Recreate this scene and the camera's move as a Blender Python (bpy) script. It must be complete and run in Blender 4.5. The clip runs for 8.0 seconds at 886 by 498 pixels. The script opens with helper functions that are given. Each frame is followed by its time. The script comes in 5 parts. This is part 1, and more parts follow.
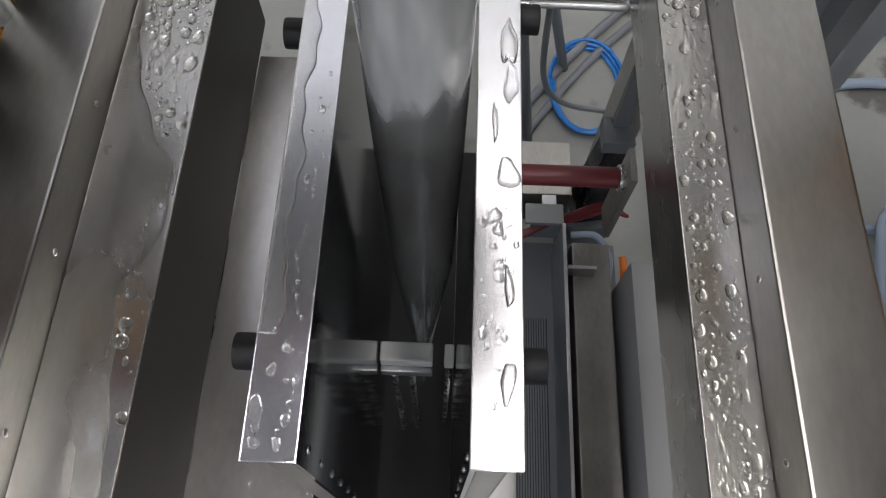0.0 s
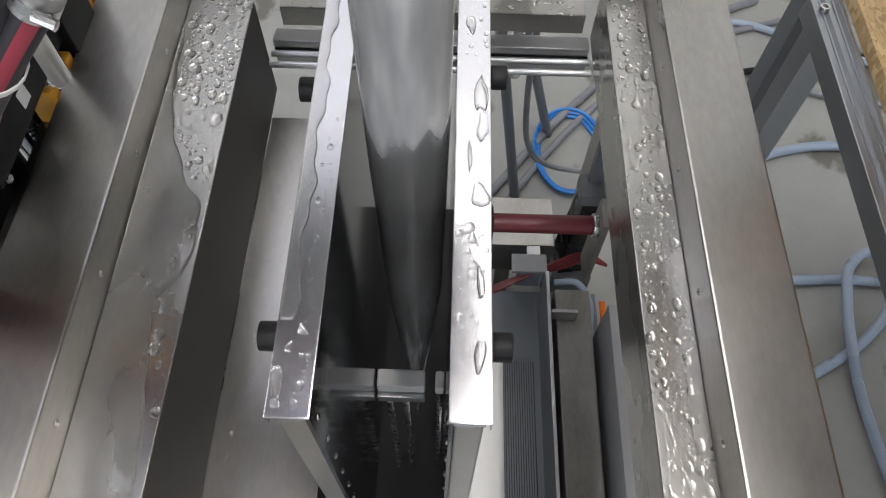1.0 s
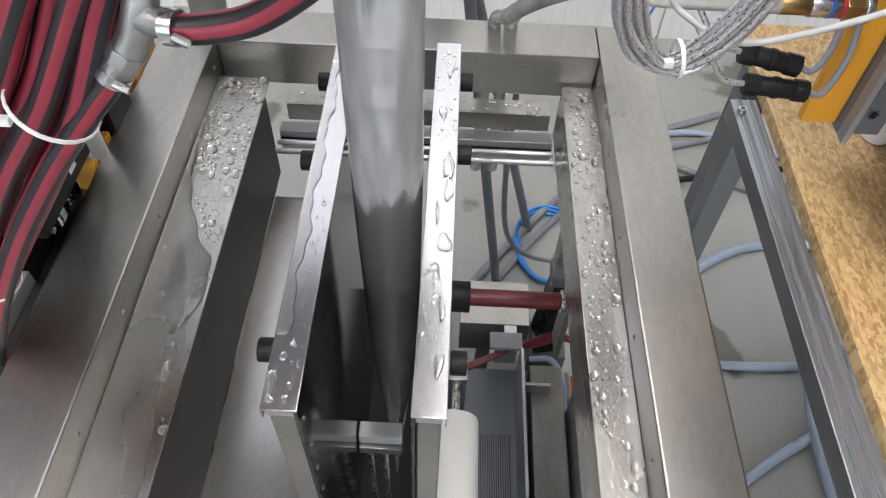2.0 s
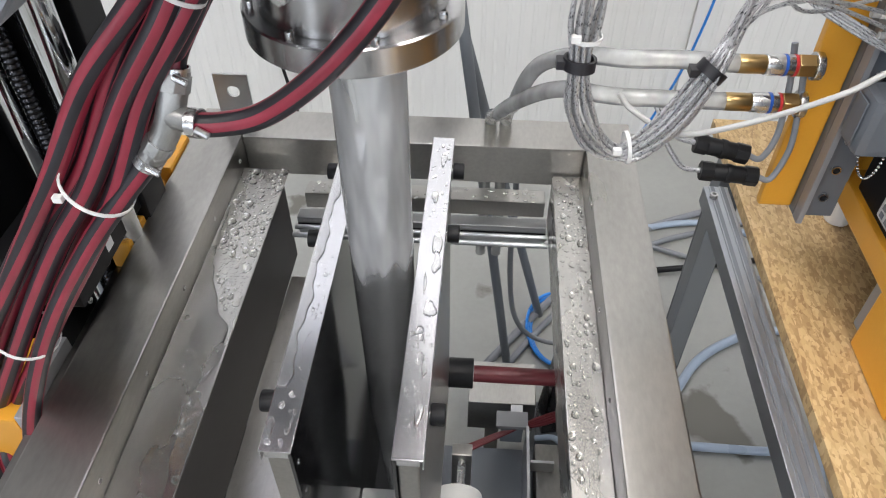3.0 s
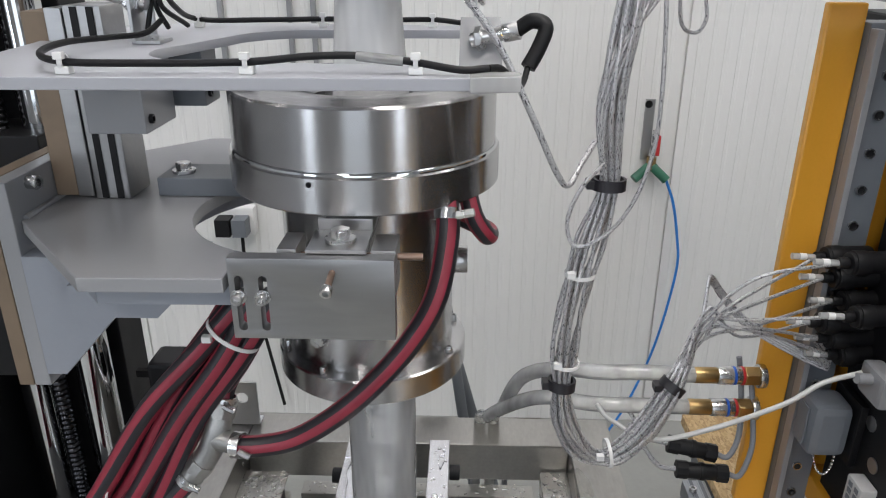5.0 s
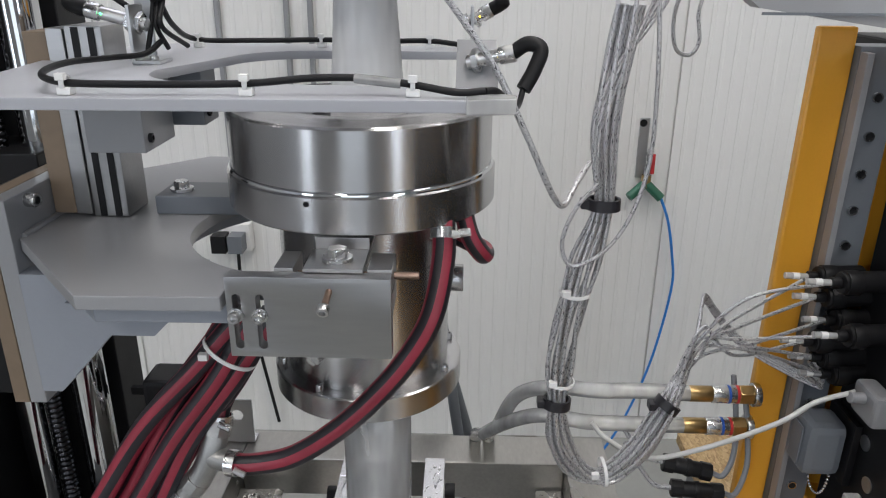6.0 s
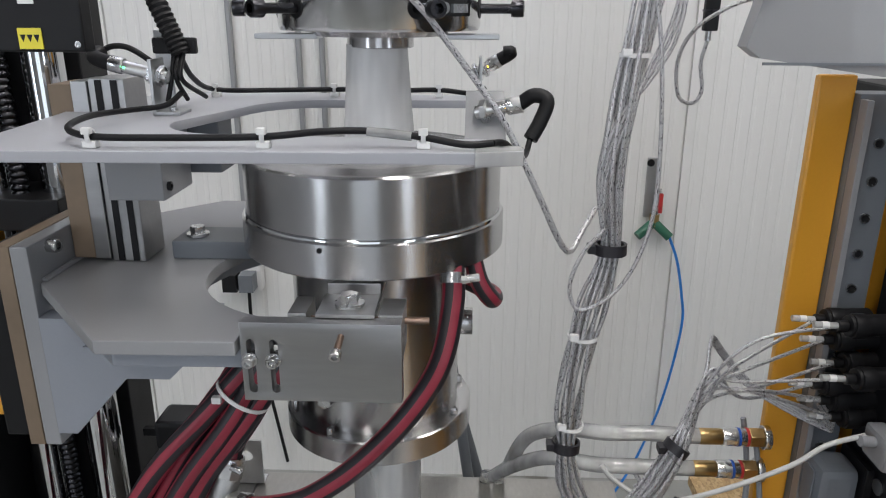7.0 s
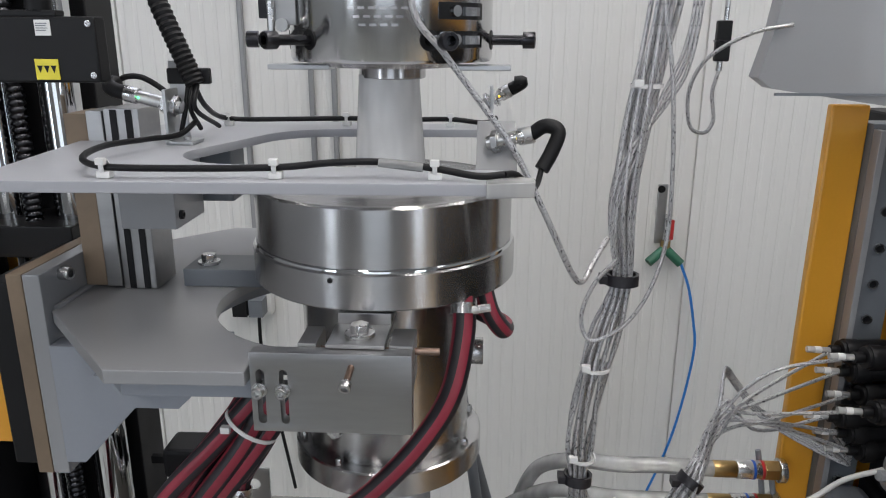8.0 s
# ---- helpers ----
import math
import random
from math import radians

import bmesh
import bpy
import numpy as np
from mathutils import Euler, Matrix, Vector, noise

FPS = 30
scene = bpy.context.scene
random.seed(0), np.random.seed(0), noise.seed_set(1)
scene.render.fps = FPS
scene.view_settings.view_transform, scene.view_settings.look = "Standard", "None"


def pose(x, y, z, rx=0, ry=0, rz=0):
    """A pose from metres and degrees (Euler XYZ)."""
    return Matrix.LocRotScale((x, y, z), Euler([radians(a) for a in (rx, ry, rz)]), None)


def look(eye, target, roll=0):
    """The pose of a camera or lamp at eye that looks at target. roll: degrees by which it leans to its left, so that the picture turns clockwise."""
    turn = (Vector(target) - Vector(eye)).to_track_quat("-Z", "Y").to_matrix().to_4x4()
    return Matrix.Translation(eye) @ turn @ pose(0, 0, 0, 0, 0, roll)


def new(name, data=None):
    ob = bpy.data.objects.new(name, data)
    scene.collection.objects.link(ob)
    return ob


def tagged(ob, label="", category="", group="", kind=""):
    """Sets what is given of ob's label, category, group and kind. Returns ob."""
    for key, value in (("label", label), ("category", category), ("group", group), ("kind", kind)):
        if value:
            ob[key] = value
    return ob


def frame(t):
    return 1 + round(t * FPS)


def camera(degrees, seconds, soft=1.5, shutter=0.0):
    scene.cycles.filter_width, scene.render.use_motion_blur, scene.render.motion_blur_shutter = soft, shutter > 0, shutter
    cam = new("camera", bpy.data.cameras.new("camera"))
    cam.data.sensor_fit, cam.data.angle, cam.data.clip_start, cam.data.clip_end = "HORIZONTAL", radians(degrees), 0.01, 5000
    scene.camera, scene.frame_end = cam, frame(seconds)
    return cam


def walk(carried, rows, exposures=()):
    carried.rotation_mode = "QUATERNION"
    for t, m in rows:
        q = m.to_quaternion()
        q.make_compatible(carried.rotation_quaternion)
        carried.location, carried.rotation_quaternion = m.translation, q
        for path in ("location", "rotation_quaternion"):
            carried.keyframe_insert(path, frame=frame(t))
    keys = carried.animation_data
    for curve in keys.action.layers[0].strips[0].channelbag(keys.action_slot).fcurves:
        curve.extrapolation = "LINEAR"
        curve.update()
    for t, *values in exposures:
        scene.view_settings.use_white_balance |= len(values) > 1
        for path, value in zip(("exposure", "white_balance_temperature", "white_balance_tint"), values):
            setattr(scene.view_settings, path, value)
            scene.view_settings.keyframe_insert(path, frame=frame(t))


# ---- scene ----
cam = camera(62.5, 8.0, soft=1.1)
PATH = [
    (0, (0.024, -0.291, 1.324), (0.019, 0.523, -0.503), 1.9),
    (0.5, (0.031, -0.323, 1.358), (0.017, 0.539, -0.446), 0.8),
    (1, (0.035, -0.375, 1.394), (0.03, 0.619, -0.342), 1.5),
    (1.5, (0.043, -0.437, 1.427), (0.046, 0.693, -0.223), 1.9),
    (1.7, (0.047, -0.459, 1.443), (0.056, 0.722, -0.171), 2.4),
    (2.8, (0.104, -0.546, 1.498), (0.02, 0.833, 0.052), 1.5),
    (3, (0.107, -0.561, 1.51), (0.009, 0.868, 0.114), 0.0),
    (3.5, (0.103, -0.598, 1.528), (-0.01, 0.982, 0.307), -1.3),
    (4, (0.09, -0.62, 1.567), (0.004, 1.096, 0.542), -1.3),
    (4.5, (0.087, -0.633, 1.593), (0.013, 1.175, 0.74), -0.5),
    (4.7, (0.085, -0.633, 1.595), (0.02, 1.196, 0.788), -0.2),
    (5.8, (0.082, -0.636, 1.602), (0.041, 1.225, 0.87), 0.6),
    (6, (0.083, -0.637, 1.601), (0.04, 1.226, 0.878), 0.5),
    (6.5, (0.083, -0.641, 1.605), (0.038, 1.234, 0.91), 0.3),
    (7, (0.083, -0.647, 1.612), (0.013, 1.251, 0.983), 0.2),
    (7.5, (0.083, -0.647, 1.616), (-0.006, 1.266, 1.039), 0.3),
    (8, (0.082, -0.644, 1.616), (-0.016, 1.272, 1.05), 0.2),
]
walk(cam, [(t, look(eye, target, roll)) for t, eye, target, roll in PATH],
     [(0, 0.02), (0.5, 0.24), (1.0, 0.36), (1.5, 0.54), (3.0, 0.58), (3.5, 0.46), (4.0, 0.32), (4.5, 0.15), (6.0, -0.10), (7.0, -0.16), (8.0, -0.24)])

# ---- exposure, world and lights ----
world = bpy.data.worlds.new("world")
scene.world = world
world.use_nodes = True
world.node_tree.nodes["Background"].inputs[0].default_value = (0.75, 0.85, 1.0, 1)
world.node_tree.nodes["Background"].inputs[1].default_value = 0.4

FLOOR = -0.06
CEIL = 3.6


def area_lamp(name, place, target, w, h, watts, colour):
    lamp = bpy.data.lights.new(name, "AREA")
    lamp.shape, lamp.size, lamp.size_y, lamp.energy, lamp.color = "RECTANGLE", w, h, watts, colour
    ob = new(name, lamp)
    ob.matrix_world = look(place, target)
    return ob


# ---- materials ----
def material(name):
    m = bpy.data.materials.new(name)
    m.use_nodes = True
    return m, m.node_tree.nodes, m.node_tree.links, m.node_tree.nodes["Principled BSDF"]


def surface(name, colour, rough, metal=0.0, vary=0.15, scale=6.0, stretch=(1, 1, 1), bump=0.0, bump_scale=80.0,
            rough_vary=0.1, second=None, coat=0.0, spec=0.5):
    """Paint, metal, plastic: base colour with stains at one scale and grain at another."""
    m, n, l, b = material(name)
    tc = n.new("ShaderNodeTexCoord")
    mp = n.new("ShaderNodeMapping")
    mp.inputs["Scale"].default_value = stretch
    l.new(tc.outputs["Object"], mp.inputs["Vector"])
    big = n.new("ShaderNodeTexNoise")
    big.inputs["Scale"].default_value, big.inputs["Detail"].default_value = scale, 5
    l.new(mp.outputs["Vector"], big.inputs["Vector"])
    fine = n.new("ShaderNodeTexNoise")
    fine.inputs["Scale"].default_value, fine.inputs["Detail"].default_value = bump_scale, 3
    l.new(mp.outputs["Vector"], fine.inputs["Vector"])
    ramp = n.new("ShaderNodeMix")
    ramp.data_type = "RGBA"
    dark = second or tuple(c * (1 - vary) for c in colour)
    light = tuple(min(1, c * (1 + vary * 0.6)) for c in colour)
    ramp.inputs[6].default_value, ramp.inputs[7].default_value = (*dark, 1), (*light, 1)
    add = n.new("ShaderNodeMath")
    add.operation = "MULTIPLY_ADD"
    add.inputs[1].default_value = 0.35
    sub = n.new("ShaderNodeMath")
    sub.operation = "MULTIPLY_ADD"
    sub.inputs[1].default_value, sub.inputs[2].default_value = 1.3, -0.32
    l.new(fine.outputs["Fac"], add.inputs[0])
    l.new(big.outputs["Fac"], sub.inputs[0])
    l.new(sub.outputs[0], add.inputs[2])
    l.new(add.outputs[0], ramp.inputs[0])
    l.new(ramp.outputs[2], b.inputs["Base Color"])
    rr = n.new("ShaderNodeMapRange")
    rr.inputs["To Min"].default_value, rr.inputs["To Max"].default_value = max(0.02, rough - rough_vary), min(1, rough + rough_vary)
    l.new(big.outputs["Fac"], rr.inputs["Value"])
    l.new(rr.outputs["Result"], b.inputs["Roughness"])
    b.inputs["Metallic"].default_value = metal
    b.inputs["Coat Weight"].default_value = coat
    b.inputs["Specular IOR Level"].default_value = spec
    if bump:
        bp = n.new("ShaderNodeBump")
        bp.inputs["Strength"].default_value, bp.inputs["Distance"].default_value = bump, 0.001
        l.new(fine.outputs["Fac"], bp.inputs["Height"])
        l.new(bp.outputs["Normal"], b.inputs["Normal"])
    return m


STEEL = surface("brushed_stainless", (0.44, 0.428, 0.405), 0.33, 1.0, 0.42, 7, (1, 0.35, 1), 0.06, 190, 0.16)
STEEL_DARK = surface("wet_stainless", (0.47, 0.46, 0.44), 0.27, 1.0, 0.30, 14, (1, 0.5, 1), 0.04, 150, 0.10)
SHEET = surface("bright_sheet", (0.74, 0.74, 0.77), 0.25, 1.0, 0.08, 12, (1, 0.2, 1), 0.02, 300, 0.05)


def lathed(m, amount):
    """Fine grooves round an upright axis: reflections draw out along the height."""
    n, l = m.node_tree.nodes, m.node_tree.links
    b = n["Principled BSDF"]
    tan = n.new("ShaderNodeTangent")
    tan.direction_type, tan.axis = "RADIAL", "Z"
    l.new(tan.outputs[0], b.inputs["Tangent"])
    b.inputs["Anisotropic"].default_value = amount
    b.inputs["Anisotropic Rotation"].default_value = 0.25
    return m


TURNED = lathed(surface("turned_steel", (0.52, 0.515, 0.515), 0.26, 1.0, 0.06, 5, (1, 1, 6), 0.0, 300, 0.03), 0.85)
POLISHED = lathed(surface("polished_stainless", (0.66, 0.66, 0.66), 0.16, 1.0, 0.10, 5, rough_vary=0.03), 0.6)
CHROME = surface("polished_chrome", (0.70, 0.71, 0.72), 0.05, 1.0, 0.05, 4, rough_vary=0.02)
BOLT = surface("zinc_bolt", (0.60, 0.60, 0.60), 0.27, 1.0, 0.15, 60)
BRASS = surface("worn_brass", (0.42, 0.29, 0.13), 0.32, 1.0, 0.2, 60)
PROFILE = surface("profile_aluminium", (0.40, 0.42, 0.45), 0.42, 1.0, 0.05, 2, (1, 0.02, 1), rough_vary=0.03)
ALU = surface("anodised_aluminium", (0.50, 0.51, 0.52), 0.38, 1.0, 0.08, 8, (1, 0.2, 1), 0.03, 260)
DULL = surface("dull_stained_steel", (0.30, 0.29, 0.27), 0.52, 1.0, 0.5, 16, (1, 0.5, 1), 0.08, 150, 0.12)
MILLED = surface("milled_steel", (0.42, 0.42, 0.42), 0.36, 1.0, 0.25, 18, (0.15, 1, 1), 0.06, 200)
GREY = surface("grey_paint", (0.27, 0.275, 0.285), 0.35, 0.0, 0.08, 5, bump=0.03, bump_scale=400, coat=0.15)
GREY_DARK = surface("grey_blue_paint", (0.15, 0.165, 0.185), 0.45, 0.0, 0.12, 6, bump=0.05, bump_scale=300)
# blue-grey with floor bounce under the arm put into the tone
ARM_BOUNCE = surface("blue_grey_with_bounce", (0.27, 0.29, 0.325), 0.42, 0.0, 0.10, 6, bump=0.04, bump_scale=300)
LIGHT_PLATE = surface("light_plastic_plate", (0.37, 0.38, 0.41), 0.38, 0.0, 0.05, 5, bump=0.02, bump_scale=500)
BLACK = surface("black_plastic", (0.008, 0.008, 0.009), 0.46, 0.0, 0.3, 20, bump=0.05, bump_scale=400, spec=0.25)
BLACK_GLOSS = surface("glossy_black_board", (0.012, 0.012, 0.013), 0.09, 0.0, 0.4, 8, rough_vary=0.05)
SCREW_BLACK = surface("oiled_black_steel", (0.05, 0.05, 0.055), 0.28, 1.0, 0.3, 30)
RUBBER = surface("black_rubber", (0.015, 0.014, 0.018), 0.46, 0.0, 0.3, 30, bump=0.06, bump_scale=300)
RED = surface("red_rubber", (0.25, 0.022, 0.042), 0.42, 0.0, 0.3, 25, bump=0.06, bump_scale=300)
YELLOW = surface("yellow_paint", (0.72, 0.34, 0.03), 0.38, 0.0, 0.12, 5, bump=0.03, bump_scale=300, coat=0.2)
LABEL_YELLOW = surface("yellow_label", (0.75, 0.65, 0.04), 0.4, 0.0, 0.06, 30)
WHITE = surface("white_plastic", (0.78, 0.78, 0.77), 0.4, 0.0, 0.05, 20)
SIDEWALL = surface("grey_hall_wall", (0.30, 0.31, 0.32), 0.6, 0.0, 0.2, 0.9)
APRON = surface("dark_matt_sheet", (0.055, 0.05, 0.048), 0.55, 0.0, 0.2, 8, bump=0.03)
WALLMAT = surface("white_wall_sheet", (0.74, 0.74, 0.72), 0.42, 0.0, 0.05, 1.3, (1, 1, 0.3), 0.02, 60)
CEILMAT = surface("grey_ceiling", (0.35, 0.35, 0.35), 0.7, 0.0, 0.06, 1.0)
BLUE = surface("blue_pneumatic_tube", (0.02, 0.20, 0.62), 0.3, 0.0, 0.1, 20)
GREYTUBE = surface("grey_cable", (0.22, 0.23, 0.25), 0.45, 0.0, 0.15, 20)
PALETUBE = surface("pale_blue_hose", (0.33, 0.40, 0.50), 0.3, 0.0, 0.1, 12)
ORANGE = surface("orange_cable", (0.75, 0.18, 0.02), 0.4, 0.0, 0.1, 20)
MAROON = surface("maroon_cable", (0.13, 0.012, 0.018), 0.4, 0.0, 0.2, 20)
GREEN = surface("green_plastic", (0.02, 0.12, 0.07), 0.4, 0.0, 0.1, 20)
BLUE_RING = surface("blue_ring", (0.02, 0.10, 0.45), 0.3)
RED_RING = surface("red_ring", (0.50, 0.03, 0.03), 0.3)
COPPER = surface("copper_stud", (0.34, 0.24, 0.19), 0.35, 1.0, 0.2, 80)
CAST = surface("cast_steel", (0.40, 0.40, 0.39), 0.44, 1.0, 0.2, 60, bump=0.25, bump_scale=500)
DULL_WHITE = surface("pale_grey_cable", (0.50, 0.50, 0.49), 0.4, 0.0, 0.05, 20)
WARM_EDGE = surface("raw_steel_edge", (0.22, 0.165, 0.115), 0.5, 0.3, 0.2, 20)


def concrete():
    m = surface("stained_concrete", (0.33, 0.335, 0.315), 0.42, 0.0, 0.22, 2.2, bump=0.15, bump_scale=60, rough_vary=0.2)
    n, l = m.node_tree.nodes, m.node_tree.links
    b = n["Principled BSDF"]
    old = b.inputs["Base Color"].links[0].from_socket
    tc = n.new("ShaderNodeTexCoord")
    wet = n.new("ShaderNodeTexNoise")
    wet.inputs["Scale"].default_value, wet.inputs["Detail"].default_value = 3.1, 6
    l.new(tc.outputs["Object"], wet.inputs["Vector"])
    step = n.new("ShaderNodeValToRGB")
    step.color_ramp.elements[0].position, step.color_ramp.elements[1].position = 0.60, 0.63
    l.new(wet.outputs["Fac"], step.inputs[0])
    mix = n.new("ShaderNodeMix")
    mix.data_type = "RGBA"
    mix.inputs[7].default_value = (0.15, 0.145, 0.125, 1)
    l.new(step.outputs[0], mix.inputs[0])
    l.new(old, mix.inputs[6])
    l.new(mix.outputs[2], b.inputs["Base Color"])
    return m


def osb():
    m, n, l, b = material("strand_board")
    tc = n.new("ShaderNodeTexCoord")
    layers = []
    for k, (turn, stretch) in enumerate(((20, (250, 75, 1)), (75, (270, 80, 1)), (-40, (260, 78, 1)))):
        mp = n.new("ShaderNodeMapping")
        mp.inputs["Rotation"].default_value = (0, 0, radians(turn))
        mp.inputs["Scale"].default_value = stretch
        mp.inputs["Location"].default_value = (k * 3.7, k * 1.3, 0)
        l.new(tc.outputs["Object"], mp.inputs["Vector"])
        v = n.new("ShaderNodeTexVoronoi")
        v.inputs["Scale"].default_value = 1.0
        l.new(mp.outputs["Vector"], v.inputs["Vector"])
        sep = n.new("ShaderNodeSeparateColor")
        l.new(v.outputs["Color"], sep.inputs[0])
        layers.append(sep)
    pick = n.new("ShaderNodeTexVoronoi")
    pick.inputs["Scale"].default_value = 150
    l.new(tc.outputs["Object"], pick.inputs["Vector"])
    psep = n.new("ShaderNodeSeparateColor")
    l.new(pick.outputs["Color"], psep.inputs[0])
    cut1 = n.new("ShaderNodeMath")
    cut1.operation = "GREATER_THAN"
    cut1.inputs[1].default_value = 0.4
    l.new(psep.outputs[0], cut1.inputs[0])
    cut2 = n.new("ShaderNodeMath")
    cut2.operation = "GREATER_THAN"
    cut2.inputs[1].default_value = 0.62
    l.new(psep.outputs[1], cut2.inputs[0])
    mixf = n.new("ShaderNodeMix")
    l.new(cut1.outputs[0], mixf.inputs[0])
    l.new(layers[0].outputs[0], mixf.inputs[2])
    l.new(layers[1].outputs[1], mixf.inputs[3])
    mix2 = n.new("ShaderNodeMix")
    l.new(cut2.outputs[0], mix2.inputs[0])
    l.new(mixf.outputs[0], mix2.inputs[2])
    l.new(layers[2].outputs[2], mix2.inputs[3])
    broad = n.new("ShaderNodeTexNoise")
    broad.inputs["Scale"].default_value, broad.inputs["Detail"].default_value = 9, 6
    l.new(tc.outputs["Object"], broad.inputs["Vector"])
    mix3 = n.new("ShaderNodeMix")
    mix3.inputs[0].default_value = 0.5
    l.new(mix2.outputs[0], mix3.inputs[2])
    l.new(broad.outputs["Fac"], mix3.inputs[3])
    ramp = n.new("ShaderNodeValToRGB")
    e = ramp.color_ramp.elements
    e[0].position, e[0].color = 0.20, (0.33, 0.20, 0.085, 1)
    e[1].position, e[1].color = 0.80, (0.66, 0.48, 0.25, 1)
    mid = ramp.color_ramp.elements.new(0.5)
    mid.color = (0.52, 0.35, 0.16, 1)
    l.new(mix3.outputs[0], ramp.inputs[0])
    l.new(ramp.outputs[0], b.inputs["Base Color"])
    bp = n.new("ShaderNodeBump")
    bp.inputs["Strength"].default_value, bp.inputs["Distance"].default_value = 0.3, 0.001
    l.new(mix2.outputs[0], bp.inputs["Height"])
    l.new(bp.outputs["Normal"], b.inputs["Normal"])
    b.inputs["Roughness"].default_value = 0.55
    return m


def braid():
    """Steel braid over a cable: crossing light and dark strands along the run."""
    m, n, l, b = material("steel_braid")
    uv = n.new("ShaderNodeUVMap")
    mp = n.new("ShaderNodeMapping")
    mp.inputs["Scale"].default_value = (14, 2100, 1)
    mp.inputs["Rotation"].default_value = (0, 0, radians(12))
    l.new(uv.outputs[0], mp.inputs["Vector"])
    ch = n.new("ShaderNodeTexChecker")
    ch.inputs["Scale"].default_value = 1.0
    ch.inputs[1].default_value, ch.inputs[2].default_value = (0.70, 0.70, 0.71, 1), (0.33, 0.335, 0.345, 1)
    l.new(mp.outputs["Vector"], ch.inputs["Vector"])
    no = n.new("ShaderNodeTexNoise")
    no.inputs["Scale"].default_value = 3.0
    mp2 = n.new("ShaderNodeMapping")
    mp2.inputs["Scale"].default_value = (4.0, 75, 1)
    l.new(uv.outputs[0], mp2.inputs["Vector"])
    l.new(mp2.outputs["Vector"], no.inputs["Vector"])
    step = n.new("ShaderNodeValToRGB")
    step.color_ramp.elements[0].position, step.color_ramp.elements[1].position = 0.60, 0.62
    l.new(no.outputs["Fac"], step.inputs[0])
    mix = n.new("ShaderNodeMix")
    mix.data_type = "RGBA"
    l.new(step.outputs[0], mix.inputs[0])
    l.new(ch.outputs[0], mix.inputs[6])
    mix.inputs[7].default_value = (0.03, 0.03, 0.035, 1)
    l.new(mix.outputs[2], b.inputs["Base Color"])
    b.inputs["Metallic"].default_value, b.inputs["Roughness"].default_value = 0.6, 0.38
    bp = n.new("ShaderNodeBump")
    bp.inputs["Strength"].default_value, bp.inputs["Distance"].default_value = 0.5, 0.0006
    l.new(ch.outputs[1], bp.inputs["Height"])
    l.new(bp.outputs["Normal"], b.inputs["Normal"])
    return m


def clear(name, colour, milky, rough, gloss, fade=None):
    """Thin see-through plastic: part clear, part milky, with a gloss."""
    m, n, l, b = material(name)
    out = n["Material Output"]
    n.remove(b)
    tr = n.new("ShaderNodeBsdfTransparent")
    tr.inputs[0].default_value = (*colour, 1)
    di = n.new("ShaderNodeBsdfDiffuse")
    di.inputs[0].default_value = (0.9, 0.905, 0.91, 1)
    tl = n.new("ShaderNodeBsdfTranslucent")
    tl.inputs[0].default_value = (0.9, 0.905, 0.91, 1)
    half_fac = 0.3
    half = n.new("ShaderNodeMixShader")
    half.inputs[0].default_value = half_fac
    l.new(di.outputs[0], half.inputs[1])
    l.new(tl.outputs[0], half.inputs[2])
    mx = n.new("ShaderNodeMixShader")
    tc = n.new("ShaderNodeTexCoord")
    mp = n.new("ShaderNodeMapping")
    mp.inputs["Scale"].default_value = (22, 22, 5)
    l.new(tc.outputs["Object"], mp.inputs["Vector"])
    no = n.new("ShaderNodeTexNoise")
    no.inputs["Scale"].default_value = 2.0
    l.new(mp.outputs["Vector"], no.inputs["Vector"])
    mr = n.new("ShaderNodeMapRange")
    mr.inputs["From Min"].default_value, mr.inputs["From Max"].default_value = 0.3, 0.7
    mr.inputs["To Min"].default_value, mr.inputs["To Max"].default_value = milky * 0.72, min(1, milky * 1.25)
    l.new(no.outputs["Fac"], mr.inputs["Value"])
    if fade:
        # the condensation on the film stops at a wavy line
        sep = n.new("ShaderNodeSeparateXYZ")
        l.new(tc.outputs["Object"], sep.inputs[0])
        wav = n.new("ShaderNodeMath")
        wav.operation = "MULTIPLY_ADD"
        wav.inputs[1].default_value = 0.10
        l.new(no.outputs["Fac"], wav.inputs[0])
        l.new(sep.outputs["Z"], wav.inputs[2])
        fm = n.new("ShaderNodeMapRange")
        fm.inputs["From Min"].default_value, fm.inputs["From Max"].default_value = fade[0] + 0.05, fade[1] + 0.05
        fm.inputs["To Min"].default_value, fm.inputs["To Max"].default_value = fade[2], 1.0
        l.new(wav.outputs[0], fm.inputs["Value"])
        mul = n.new("ShaderNodeMath")
        mul.operation = "MULTIPLY"
        l.new(mr.outputs["Result"], mul.inputs[0])
        l.new(fm.outputs["Result"], mul.inputs[1])
        l.new(mul.outputs[0], mx.inputs[0])
    else:
        l.new(mr.outputs["Result"], mx.inputs[0])
    l.new(tr.outputs[0], mx.inputs[1])
    l.new(half.outputs[0], mx.inputs[2])
    gl = n.new("ShaderNodeBsdfGlossy")
    gl.inputs["Roughness"].default_value = rough
    fr = n.new("ShaderNodeFresnel")
    fr.inputs["IOR"].default_value = 1.45
    sc = n.new("ShaderNodeMath")
    sc.operation = "MULTIPLY"
    sc.inputs[1].default_value = gloss
    l.new(fr.outputs[0], sc.inputs[0])
    fin = n.new("ShaderNodeMixShader")
    l.new(sc.outputs[0], fin.inputs[0])
    l.new(mx.outputs[0], fin.inputs[1])
    l.new(gl.outputs[0], fin.inputs[2])
    l.new(fin.outputs[0], out.inputs[0])
    return m


